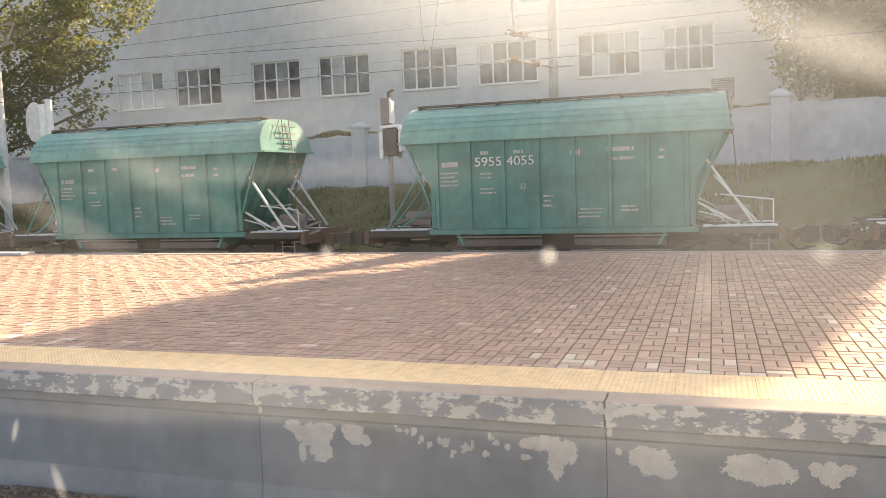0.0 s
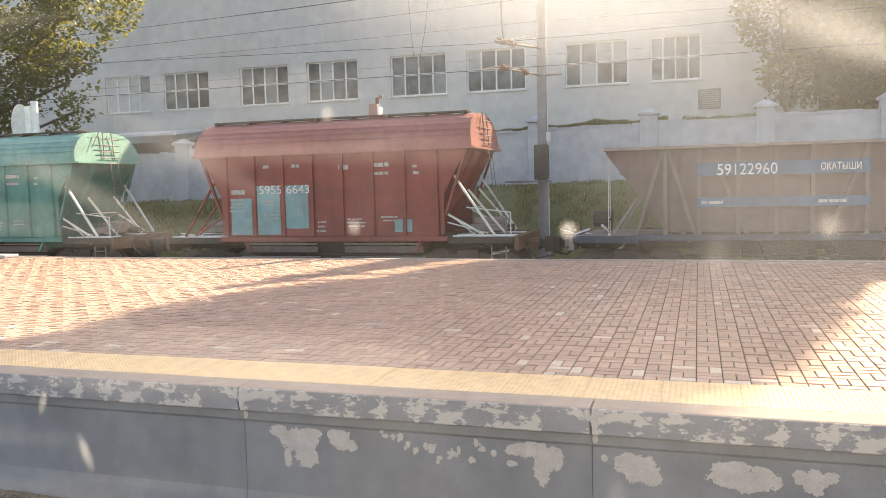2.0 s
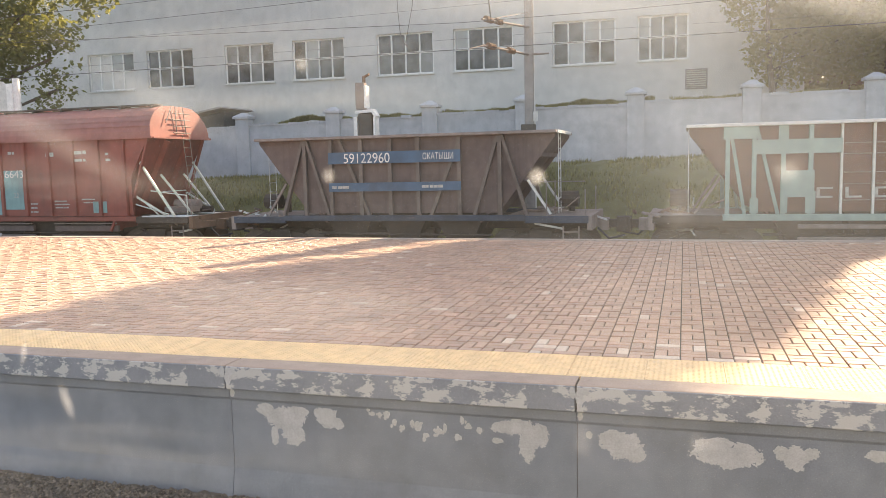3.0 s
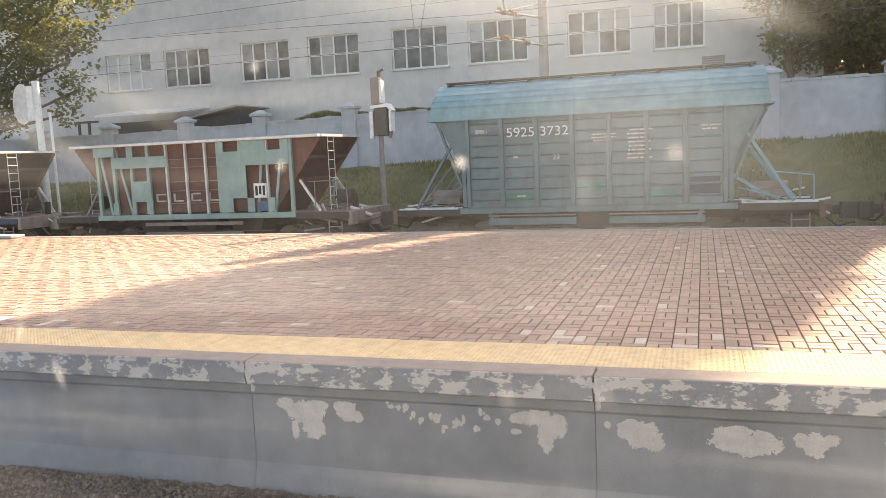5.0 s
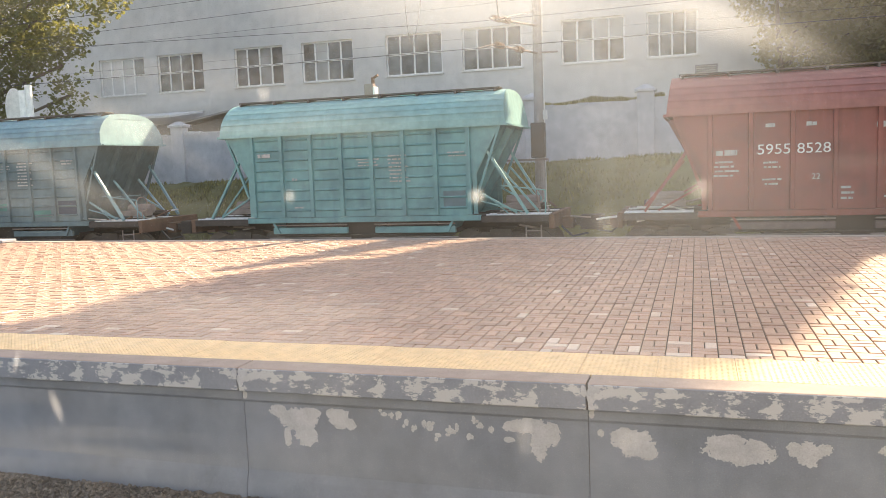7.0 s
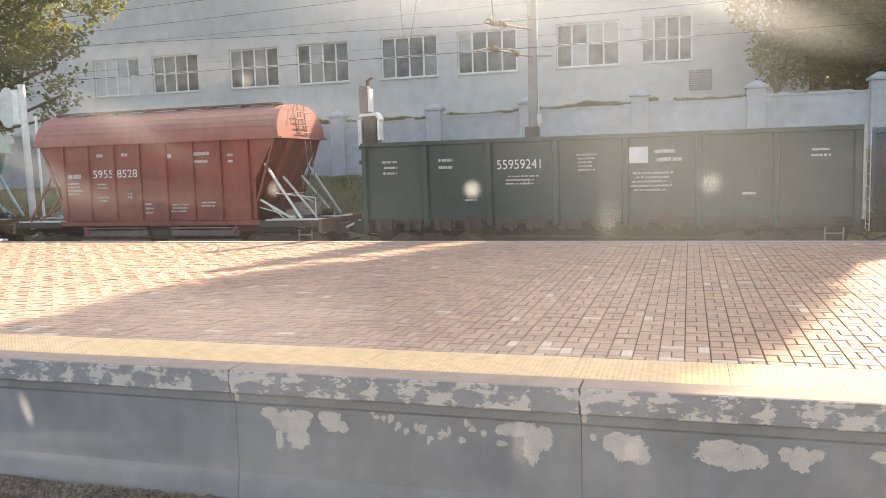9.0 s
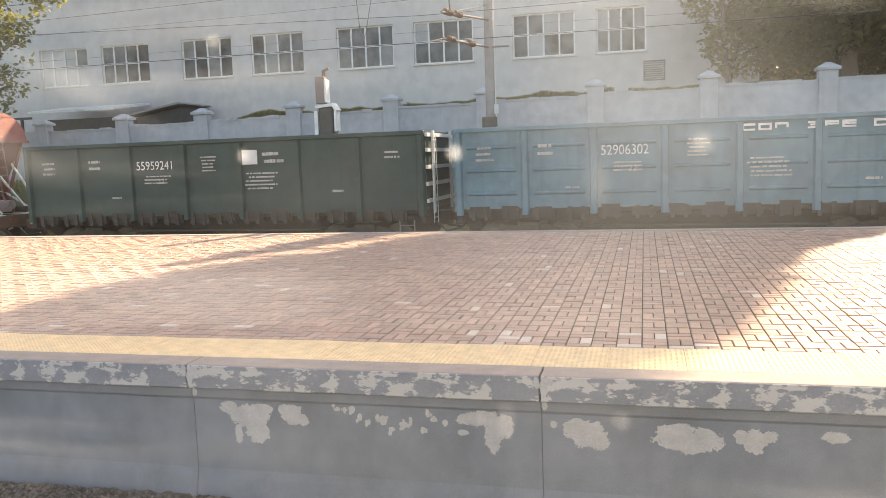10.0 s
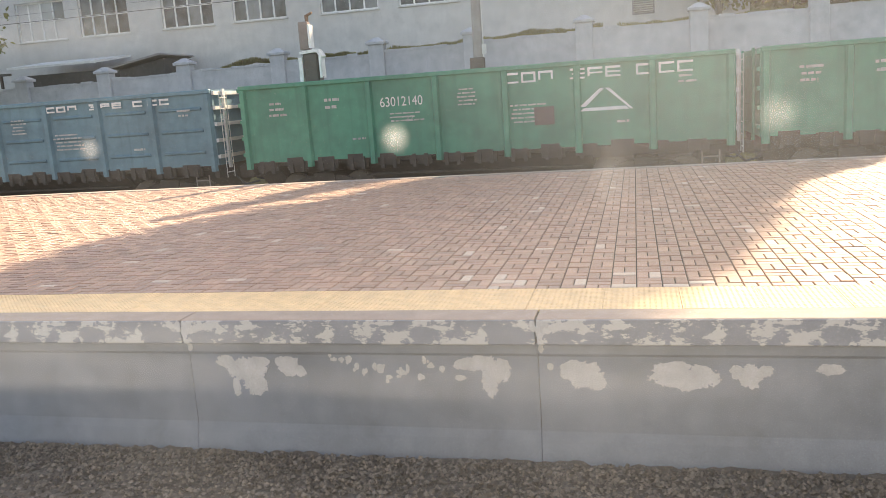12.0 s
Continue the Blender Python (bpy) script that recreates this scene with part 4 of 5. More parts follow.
def pellet_hopper(x, kind, label, number, seed):
    """Open-topped hopper with raking ends and diagonal side ribs."""
    w = thing("open_hopper_wagon", pose(x, TRACK, RAIL), label, "freight wagon", "wagons of the freight train")
    running_gear(w, 5.2, 3.8, "dusty")
    top, low = 3.55, 1.45
    skin = "hide" if kind == "plain" else "red_rust"
    ribm = "ore_rib" if kind == "plain" else "p_mintpanel"
    XT = 4.25
    for s in (-1, 1):
        bm = bmn()
        prism(bm, [(-XT, top), (-XT, top - 0.12), (-2.75, low), (2.75, low), (XT, top - 0.12), (XT, top)], "y", s * 1.3 - 0.02, s * 1.3 + 0.02)
        part("side_wall", bm, skin, w)
        bm = bmn()
        box(bm, -XT - 0.05, XT + 0.05, s * 1.42 - 0.12, s * 1.42 + 0.08, top - 0.05, top + 0.03)
        part("top_rail", bm, "dim_white" if kind != "plain" else "dusty", w, bevel=0.01)
        bm = bmn()
        box(bm, -3.45, 3.45, s * 1.43 - 0.06, s * 1.43 + 0.06, 1.24, 1.4)
        part("side_sill", bm, "navy" if kind == "plain" else "p_mintpanel", w, bevel=0.01)
        for e in (-1, 1):
            bm = bmn()
            box(bm, min(e * 3.45, e * 5.1), max(e * 3.45, e * 5.1), s * 1.42 - 0.05, s * 1.42 + 0.05, 1.18, 1.37)
            part("end_sill", bm, "navy" if kind == "plain" else "bogie", w, bevel=0.01)
        bm = bmn()
        box(bm, min(s * (XT - 0.02), s * (XT + 0.06)), max(s * (XT - 0.02), s * (XT + 0.06)), -1.28, 1.28, top - 0.04, top + 0.035)
        part("end_rail", bm, "dim_white", w)
        bm = bmn()
        prism(bm, [(s * XT, top), (s * (XT - 0.06), top), (s * 2.2, 1.2), (s * 2.26, 1.18)], "y", -1.28, 1.28)
        part("end_wall", bm, skin, w)
        for z, ex in ((2.95, 3.78), (2.3, 3.22)):
            bm = bmn()
            box(bm, min(s * ex, s * (ex + 0.12)), max(s * ex, s * (ex + 0.12)), -1.28, 1.28, z - 0.05, z + 0.05)
            part("end_rib", bm, skin, w)
        if kind != "plain":
            for z in (1.75, 2.05, 2.35, 2.65, 2.95, 3.25):
                e2 = 2.75 + (z - low) * 0.77 - 0.1
                bm = bmn()
                box(bm, -e2, e2, s * 1.325 - 0.012, s * 1.325 + 0.012, z - 0.025, z + 0.025)
                part("plank_edge", bm, skin, w)
        y = s * 1.40
        if kind == "plain":
            spots = [(-2.8, -2.8, 0), (-2.0, -2.0, 0), (-1.1, -1.1, 0), (-0.25, -0.25, 0), (0.55, 0.55, 0), (1.7, 1.7, 0), (2.8, 2.8, 0)]
        else:
            spots = [(-3.35, -3.35, 0), (-2.75, -2.75, 0), (-2.1, -2.1, 0), (-1.5, -1.5, 0), (-0.84, -0.84, 1), (-0.16, -0.16, 1), (0.52, 0.52, 1), (1.06, 1.06, 0), (2.58, 2.58, 1), (3.35, 3.35, 0)]
        for a, b, slim in spots:
            bm = bmn()
            slim = slim and kind != "plain"
            beam(bm, (a, y, 1.4), (b, y, top - 0.04), 0.026 if slim else 0.05, 0.05)
            part("rib", bm, "brace_pale" if slim else ribm, w)
        for a, b in (((-3.5, -2.85), (-2.1, -2.75), (3.5, 2.85), (2.1, 2.75), (-0.9, -1.75), (0.9, 1.75)) if kind == "plain" else ((-2.95, -3.3), (-2.2, -2.7), (2.75, 3.1), (2.2, 2.45))):
            bm = bmn()
            beam(bm, (a, y - s * 0.04, 1.4), (b, y - s * 0.04, top - 0.05), 0.075 if kind == "plain" else 0.03, 0.04)
            part("diagonal", bm, ribm, w)
        for e in (-1, 1):
            bm = bmn()
            beam(bm, (e * 4.1, s * 1.2, 1.4), (e * 3.5, s * 1.2, 2.3), 0.03, 0.03)
            # sun-facing end gets a whiter brace, its lit look kept in colour
            part("brace", bm, "dim_white" if e > 0 else "dusty", w)
    yl = -1.475
    def panel(a, b, z0, z1, mat):
        bm = bmn()
        box(bm, a, b, yl, yl + 0.02, z0, z1)
        part("panel", bm, mat, w)
    if kind == "plain":
        panel(-2.05, 1.75, 2.82, 3.14, "p_panelblue")
        panel(-2.05, 1.75, 2.06, 2.30, "p_panelblue")
        words("running_number", number, 0.38, -1.6, yl - 0.004, 2.84, w, width=1.35)
        words("lettering", "ОКАТЫШИ", 0.24, 0.7, yl - 0.004, 2.9, w, width=0.85)
        bars("stencil", -2.0, yl, 2.14, 0.6, 1, 0.1, 0.2, w, seed=seed)
        bars("stencil", 0.6, yl, 2.14, 0.7, 1, 0.1, 0.2, w, seed=seed + 1)
    else:
        for a, b, z0, z1 in ((-3.45, -2.68, 3.2, 3.5), (-2.8, -0.84, 2.83, 3.17), (-2.22, -2.0, 3.17, 3.5), (-2.1, -1.42, 1.94, 2.43), (-2.13, -2.0, 1.42, 1.94), (-1.61, -1.39, 1.42, 1.94),
                             (-2.0, -1.61, 1.8, 1.94), (-2.84, -2.65, 1.42, 1.78), (0.94, 1.19, 1.42, 3.5), (1.19, 3.32, 2.78, 3.2), (1.68, 2.58, 3.2, 3.5), (3.06, 3.32, 3.2, 3.5), (1.19, 1.9, 1.83, 2.78),
                             (1.19, 1.42, 1.42, 1.83), (1.9, 2.13, 1.42, 1.83), (2.58, 2.8, 1.42, 1.83)):
            panel(a, b, z0, z1, "p_mintpanel")
        for x0, x1, mat in ((-1.75, 1.65, "dusty"),):
            for z in (1.1, 0.8):
                bm = bmn()
                box(bm, x0, x1, -1.44, -1.36, z - 0.05, z + 0.05)
                part("outlet_bar", bm, mat, w, bevel=0.01)
        for z in (1.72, 2.1, 2.37, 2.8, 3.05):
            rods("ladder_rung", [((-0.84, -1.36, z), (0.94, -1.36, z))], 0.014, "dusty", w)
        panel(2.13, 2.55, 1.83, 2.25, "letter")
        panel(2.2, 2.56, 1.45, 1.72, "p_panelblue")
        bm = bmn()
        for k in range(3):
            box(bm, 2.18 + k * 0.12, 2.26 + k * 0.12, yl - 0.004, yl, 1.9 + 0.03 * (k % 2), 2.18)
        part("panel_mark", bm, "black", w)
        for k in range(4):
            bm = bmn()
            cx = -1.35 + k * 0.62
            box(bm, cx, cx + 0.07, -1.335, -1.33, 1.75, 2.05)
            box(bm, cx + 0.07, cx + 0.35, -1.335, -1.33, 1.75, 1.82)
            if k in (0, 2):
                box(bm, cx + 0.07, cx + 0.35, -1.335, -1.33, 1.98, 2.05)
            part("painted_mark", bm, "stencil", w)
    rr = random.Random(seed + 90)
    for e in (-1, 1):
        for k in range(15):
            x0, y0, z0 = rr.uniform(3.5, 5.6), rr.uniform(-1.4, 0.8), rr.uniform(0.9, 1.55)
            # clutter pipes, some coloured pale to look sunlit
            rods("pipe", [((e * x0, y0, z0), (e * (x0 + rr.uniform(-0.9, 0.7)), y0 + rr.uniform(-0.3, 0.4), z0 + rr.uniform(-0.15, 0.3)))], rr.uniform(0.018, 0.045), rr.choice(("dusty", "rust", "dim_white")), w)
        ladder(w, "ladder", (e * 4.25, -0.6, 1.4), (e * 4.25, -0.6, 3.5), 0.4, 8, "dim_white")
        bm = bmn()
        box(bm, min(e * 2.9, e * 5.1), max(e * 2.9, e * 5.1), -1.36, 1.36, 1.32, 1.37)
        part("end_platform", bm, "dusty", w)
        if e > 0:
            rods("handrail", [((4.0, y, 1.37), (4.0, y, 2.25)) for y in (-1.3, 0.2)] + [((5.0, y, 1.37), (5.0, y, 2.05)) for y in (-1.3, 1.3)]
                 + [((3.8, -1.3, 2.25), (5.0, -1.3, 2.25))], 0.015, "dusty", w)
        bm = bmn()
        rod(bm, (e * 4.2, -0.2, 1.75), (e * 4.7, -0.2, 1.75), 0.22, 12)
        rod(bm, (e * 4.4, 0.6, 1.37), (e * 4.4, 0.6, 1.8), 0.1, 8)
        part("brake_cylinder", bm, "bogie", w)
    for k in (-1.6, 0, 1.6):
        bm = bmn()
        a = [bm.verts.new((k + sx * 0.75, sy * 1.2, 1.45)) for sx, sy in ((-1, -1), (1, -1), (1, 1), (-1, 1))]
        b = [bm.verts.new((k + sx * 0.3, sy * 1.05, 0.55)) for sx, sy in ((-1, -1), (1, -1), (1, 1), (-1, 1))]
        for i in range(4):
            bm.faces.new((a[i], a[(i + 1) % 4], b[(i + 1) % 4], b[i]))
        bm.faces.new(b)
        part("outlet", bm, "bogie", w)
    return w


CYAN = ((-3.1, -2.42, 1.45, 2.5, "p_cyanpanel"), (-2.25, -1.5, 1.45, 2.85, "p_cyanpanel"), (-1.35, -0.6, 1.62, 2.85, "p_cyanpanel"), (2.0, 2.5, 1.5, 1.85, "p_cyanpanel"))
BLUE_MARKS = ((-2.22, -1.5, 1.52, 1.76, "p_emerald"), (-0.35, 0.35, 1.76, 2.0, "p_green"), (2.4, 3.1, 1.62, 2.05, "navy"), (1.4, 2.1, 1.55, 1.76, "p_green"))
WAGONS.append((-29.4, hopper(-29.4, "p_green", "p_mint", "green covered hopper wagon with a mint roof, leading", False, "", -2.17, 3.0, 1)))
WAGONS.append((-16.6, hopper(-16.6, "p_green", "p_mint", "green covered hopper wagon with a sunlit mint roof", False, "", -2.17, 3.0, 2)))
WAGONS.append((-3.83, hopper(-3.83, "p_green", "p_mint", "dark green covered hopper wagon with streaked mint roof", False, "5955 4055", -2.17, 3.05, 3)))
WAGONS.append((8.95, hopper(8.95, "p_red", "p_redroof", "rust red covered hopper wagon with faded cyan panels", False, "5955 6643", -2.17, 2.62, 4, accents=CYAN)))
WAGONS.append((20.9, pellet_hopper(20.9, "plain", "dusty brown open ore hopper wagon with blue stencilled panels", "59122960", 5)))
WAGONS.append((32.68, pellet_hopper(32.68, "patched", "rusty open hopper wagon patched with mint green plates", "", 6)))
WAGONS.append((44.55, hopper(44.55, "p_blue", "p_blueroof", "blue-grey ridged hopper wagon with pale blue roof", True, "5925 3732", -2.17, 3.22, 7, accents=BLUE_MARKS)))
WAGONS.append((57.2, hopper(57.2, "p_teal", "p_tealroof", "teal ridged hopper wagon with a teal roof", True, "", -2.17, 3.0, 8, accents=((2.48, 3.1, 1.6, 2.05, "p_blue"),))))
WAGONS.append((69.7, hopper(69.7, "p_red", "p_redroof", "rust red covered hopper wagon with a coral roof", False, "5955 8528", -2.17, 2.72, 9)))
WAGONS.append((82.65, gondola(82.65, "p_dark", "dark green smooth-sided gondola wagon with white stencils", "55959241", 10, half=6.2, ridged=False, logo="square")))
WAGONS.append((95.85, gondola(95.85, "p_sky", "dusty sky blue gondola wagon with ridged panels", "52906302", 11, half=6.15, logo="long")))
WAGONS.append((109.3, gondola(109.3, "p_emerald", "emerald green gondola wagon with a white emblem", "63012140", 12, half=6.4, ridged=False, logo="triangle")))
WAGONS.append((122.7, gondola(122.7, "p_emerald", "emerald green gondola wagon with sooty foot", "", 13, half=6.4, ridged=False)))


# ---- grassy bank behind the track ----
def bank_z(x, y):
    foot = 1.45 + 0.045 * max(-24, min(x, 12)) * 0.5
    k = min(1.0, max(0.0, (y - 24.7) / 5.0))
    return -1.36 + (foot + 1.36 + 0.25) * (k * k * (3 - 2 * k)) ** 0.85


heap("grass_bank", -60, 40, 24.5, 60, bank_z, 0.10, 0.4, "earth", "sloping earth bank overgrown with dry olive grass", "bank", 12)


def blades(name, n, x0, x1, y0, y1, zf, h, seed, label, material="grass"):
    rnd = random.Random(seed)
    verts, faces = [], []
    for _ in range(n):
        x, y = rnd.uniform(x0, x1), rnd.uniform(y0, y1)
        if noise.noise(Vector((x * 0.5, y * 0.8, seed))) < -0.25:
            continue
        z = zf(x, y)
        a = rnd.uniform(0, math.pi)
        hh = h * rnd.uniform(0.4, 1.25) * (1 + 0.5 * noise.noise(Vector((x * 0.7, y * 0.7, 2))))
        w = hh * rnd.uniform(0.10, 0.22)
        b = len(verts)
        lx, ly = rnd.uniform(-0.4, 0.4) * hh, rnd.uniform(-0.4, 0.4) * hh
        verts += [(x - w * math.cos(a), y - w * math.sin(a), z - 0.03), (x + w * math.cos(a), y + w * math.sin(a), z - 0.03), (x + lx, y + ly, z + hh)]
        faces.append((b, b + 1, b + 2))
    me = bpy.data.meshes.new(name)
    me.from_pydata(verts, [], faces)
    me.materials.append(M[material])
    return tagged(new(name, me), label, "grass", kind="stuff")


blades("bank_grass", 70000, -34, 12, 24.6, 29.8, bank_z, 0.12, 5, "dry olive green grass and weeds on the bank")
blades("track_weeds", 1500, -30, 10, 24.0, 25.2, lambda x, y: -1.36, 0.4, 8, "weeds growing beside the far ballast")


# ---- trees ----
def tree(name, x, y, ground, lobes, leaves, size, seed, label, material, trunk_r, gaps=-0.12):
    rnd = random.Random(seed)
    t = thing(name, pose(x, y, 0), label, "tree")
    bm = bmn()
    top = max(l[2] for l in lobes)
    pts = []
    for i in range(9):
        k = i / 8
        pts.append(Vector((0.35 * math.sin(k * 3 + seed), 0.3 * math.cos(k * 2.4 + seed) - 0.3, ground + (top - ground) * k)))
    for i in range(8):
        ra, rb = trunk_r * (1 - i / 9), trunk_r * (1 - (i + 1) / 9)
        turn = (pts[i + 1] - pts[i]).to_track_quat("Z", "Y").to_matrix()
        a = [bm.verts.new(pts[i] + turn @ Vector((ra * math.cos(q * math.pi / 4), ra * math.sin(q * math.pi / 4), 0))) for q in range(8)]
        b = [bm.verts.new(pts[i + 1] + turn @ Vector((rb * math.cos(q * math.pi / 4), rb * math.sin(q * math.pi / 4), 0))) for q in range(8)]
        for q in range(8):
            bm.faces.new((a[q], a[(q + 1) % 8], b[(q + 1) % 8], b[q]))
    part("trunk", bm, "bark", t)
    for lx, ly, lz, rx, ry, rz in lobes:
        bm = bmn()
        k = min(7, max(1, int(8 * (lz - rz * 0.6 - ground) / (top - ground))))
        rod(bm, pts[k], (lx, ly, lz), trunk_r * 0.22, 6)
        part("limb", bm, "bark", t)
    verts, faces = [], []
    total = sum(l[3] * l[4] * l[5] for l in lobes)
    for lx, ly, lz, rx, ry, rz in lobes:
        for _ in range(int(leaves * rx * ry * rz / total)):
            while True:
                d = Vector((rnd.uniform(-1, 1), rnd.uniform(-1, 1), rnd.uniform(-1, 1)))
                if 0.08 < d.length <= 1:
                    break
            d = d * (0.55 + 0.45 * rnd.random()) / max(0.55, d.length) if rnd.random() < 0.55 else d
            p = Vector((lx + d.x * rx, ly + d.y * ry, lz + d.z * rz))
            q = noise.noise((p + Vector((seed * 9, 0, 0))) * 0.75) + 0.6 * noise.noise((p + Vector((0, seed * 5, 0))) * 1.9)
            if q < gaps:
                continue
            s = size * rnd.uniform(0.6, 1.35)
            turn = Euler((rnd.uniform(-1.1, 1.1), rnd.uniform(-1.1, 1.1), rnd.uniform(0, 6.28))).to_matrix()
            b = len(verts)
            for c in ((0, -0.6, 0), (0.42, -0.1, 0.08), (0.3, 0.35, 0.02), (0, 0.75, -0.1), (-0.3, 0.35, 0.02), (-0.42, -0.1, 0.08)):
                verts.append(p + turn @ (Vector(c) * s))
            faces.append((b, b + 1, b + 2, b + 3, b + 4, b + 5))
    me = bpy.data.meshes.new("crown")
    me.from_pydata(verts, [], faces)
    me.materials.append(M[material])
    ob = new("crown", me)
    ob.parent = t
    ob["kind"] = "stuff"
    return t


# upper lobes are unseen, shaped for the platform shadow; x -5.3 to -5.6 added for its strip
tree("tall_tree", 7.4, 34.0, 1.9, [(-1.2, -0.4, 7.2, 3.6, 2.6, 2.6), (1.5, 0, 9.0, 3.6, 3, 3.6), (-1.4, 0.3, 12.0, 3.2, 3, 3.4), (1.6, 0, 14.0, 3.0, 2.8, 3.4),
                              (-0.95, 0, 16.5, 3.15, 2.8, 3.0), (1.4, 0, 18.5, 3.0, 2.6, 3.0), (-0.9, 0.2, 20.1, 3.5, 2.6, 2.6), (1.2, 0, 22.6, 3.2, 2.4, 2.6), (3.1, 0, 21.0, 1.9, 2.0, 3.0), (-0.3, 0, 24.0, 2.8, 2.4, 2.4), (1.8, 0, 25.0, 2.8, 2.2, 2.2), (3.5, 0, 22.6, 1.7, 1.8, 2.6), (3.2, 0, 24.8, 1.7, 1.6, 2.0), (-5.6, 0.3, 14.7, 0.8, 0.6, 1.1), (-5.45, 0.3, 16.0, 0.65, 0.6, 1.0), (-5.35, 0.3, 17.2, 0.5, 0.5, 0.9), (-5.3, 0.3, 18.2, 0.32, 0.5, 0.9), (-5.6, 0.3, 14.7, 0.8, 0.6, 1.1), (-5.45, 0.3, 16.0, 0.65, 0.6, 1.0), (-5.35, 0.3, 17.2, 0.5, 0.5, 0.9), (-5.3, 0.3, 18.2, 0.32, 0.5, 0.9), (3.0, -0.6, 6.0, 2.4, 2, 1.8)],
     84000, 0.25, 3, "tall leafy tree with an olive green crown behind the fence, its unseen top shaped to cast shade", "leaf_dry", 0.42, -0.40)
tree("background_tree", 14.5, 38.6, 1.9, [(-2.5, 0, 8.0, 4.5, 2.5, 5.0), (3.5, 0, 9.5, 5.0, 2.5, 5.5), (-1.0, 0, 13.5, 5.0, 2.5, 4.0), (-7.5, 0.5, 8.5, 4.0, 2, 5.0), (-9, 0.5, 13, 4, 2, 4)], 34000, 0.36, 7,
     "broad tree with dense brownish green foliage", "leaf_dry", 0.4, -0.45)
tree("small_tree", 3.2, 33.0, 1.9, [(-0.3, 0, 7.9, 1.8, 1.4, 1.9), (0.3, 0, 5.6, 1.5, 1.3, 1.5), (1.9, 0, 8.8, 2.0, 1.5, 1.8), (2.5, 0, 6.0, 2.0, 1.5, 1.7), (4.4, 0, 7.6, 1.9, 1.5, 2.2), (0.9, 0, 9.6, 1.6, 1.3, 1.3)],
     17000, 0.15, 9, "small bushy tree with olive leaves close behind the fence", "leaf_dry", 0.16, -0.30)
tree("leafy_tree", -30.0, 27.6, 0.6, [(6.5, -0.3, 9.6, 2.7, 1.8, 2.2), (4.3, 0, 8.2, 2.6, 1.8, 2.2), (1.8, 0, 7.0, 3.0, 2.0, 2.8), (5.4, -0.2, 6.2, 1.5, 1.1, 0.9), (5.7, -0.2, 5.0, 1.1, 0.8, 0.8), (4.4, 0, 11.5, 3.5, 2.2, 2.4), (1.3, 0, 4.6, 2.0, 1.5, 1.4), (4.7, 0, 4.1, 0.8, 0.7, 0.7)],
     28000, 0.14, 5, "leafy tree with sunlit yellow-green leaves beside the bank", "leaf", 0.26)

# weeds along the fence top
blades("fence_ivy", 26000, -17, 4.5, 30.06, 30.4, lambda x, y: fence_top(x) - 0.03 + 0.30 * max(-0.3, noise.noise(Vector((x * 0.45, 0, 1)))) + 0.06 * noise.noise(Vector((x * 2.1, 0, 4))), 0.15, 21, "low creeper growing over the fence coping", "leaf_dry")

# ---- sheds behind the fence ----
shed = thing("shed", pose(0, 0, 0), "low dark lean-to shed with a pale sunlit roof edge", "shed")
bm = bmn()
box(bm, -28.1, -23.8, 33.4, 35.6, 1.0, 4.0)
part("body", bm, "roofing", shed)
bm = bmn()
prism(bm, [(32.9, 4.30), (32.9, 4.40), (35.7, 4.75), (35.7, 4.65)], "x", -28.3, -23.6)
# white stands in for sun on the front edge
part("roof", bm, "white", shed, "sheet metal roof coloured white for its sunlit edge")
for k in (-29.3, -28.7):
    bm = bmn()
    box(bm, k - 0.05, k + 0.05, 32.9, 33.0, 1.0, 4.05)
    part("post", bm, "steel", shed)
bm = bmn()
box(bm, -29.5, -28.2, 32.85, 33.05, 4.05, 4.15)
part("lintel", bm, "steel", shed)
lean = thing("lean_to", pose(0, 0, 0), "sloping grey sheet roof of a lean-to against the factory", "shed")
bm = bmn()
prism(bm, [(-22.9, 3.95), (-22.9, 4.03), (-20.3, 4.47), (-20.2, 4.40)], "y", 32.8, 35.7)
part("roof", bm, "mast", lean)
bm = bmn()
prism(bm, [(-22.7, 1.0), (-22.7, 3.9), (-20.4, 4.28), (-20.4, 1.0)], "y", 33.3, 35.7)
# solid body coloured dark in place of the shaded interior
part("body", bm, "roofing", lean)
low_house = thing("low_building", pose(0, 0, 0), "low dark brick outbuilding with a white gable edge behind the trees", "building")
bm = bmn()
box(bm, 2.9, 24, 42, 50, 1.0, 6.2)
part("wall", bm, "rust", low_house)
bm = bmn()
box(bm, 2.6, 24.3, 41.6, 50.4, 6.2, 6.45)
part("roof", bm, "dim_white", low_house)

# ---- catenary ----
mast = thing("catenary_mast", pose(-4.8, 26.0, 0), "weathered grey concrete catenary mast with brackets", "mast")
bm = bmn()
n = 14
lo = [bm.verts.new((0.19 * math.cos(2 * math.pi * i / n), 0.19 * math.sin(2 * math.pi * i / n), -1.3)) for i in range(n)]
hi = [bm.verts.new((0.13 * math.cos(2 * math.pi * i / n), 0.13 * math.sin(2 * math.pi * i / n), 9.6)) for i in range(n)]
for i in range(n):
    bm.faces.new((lo[i], lo[(i + 1) % n], hi[(i + 1) % n], hi[i]))
bm.faces.new(hi)
part("pole", bm, "mast", mast)
bm = bmn()
rod(bm, (0, -0.15, 5.05), (-0.72, -3.2, 4.98), 0.035, 8)
rod(bm, (0.1, -0.1, 5.06), (0.62, 0.1, 5.08), 0.03, 8)
part("registration_arm", bm, "dusty", mast)
bm = bmn()
rod(bm, (0, -0.15, 5.9), (-0.7, -3.4, 5.68), 0.035, 8)
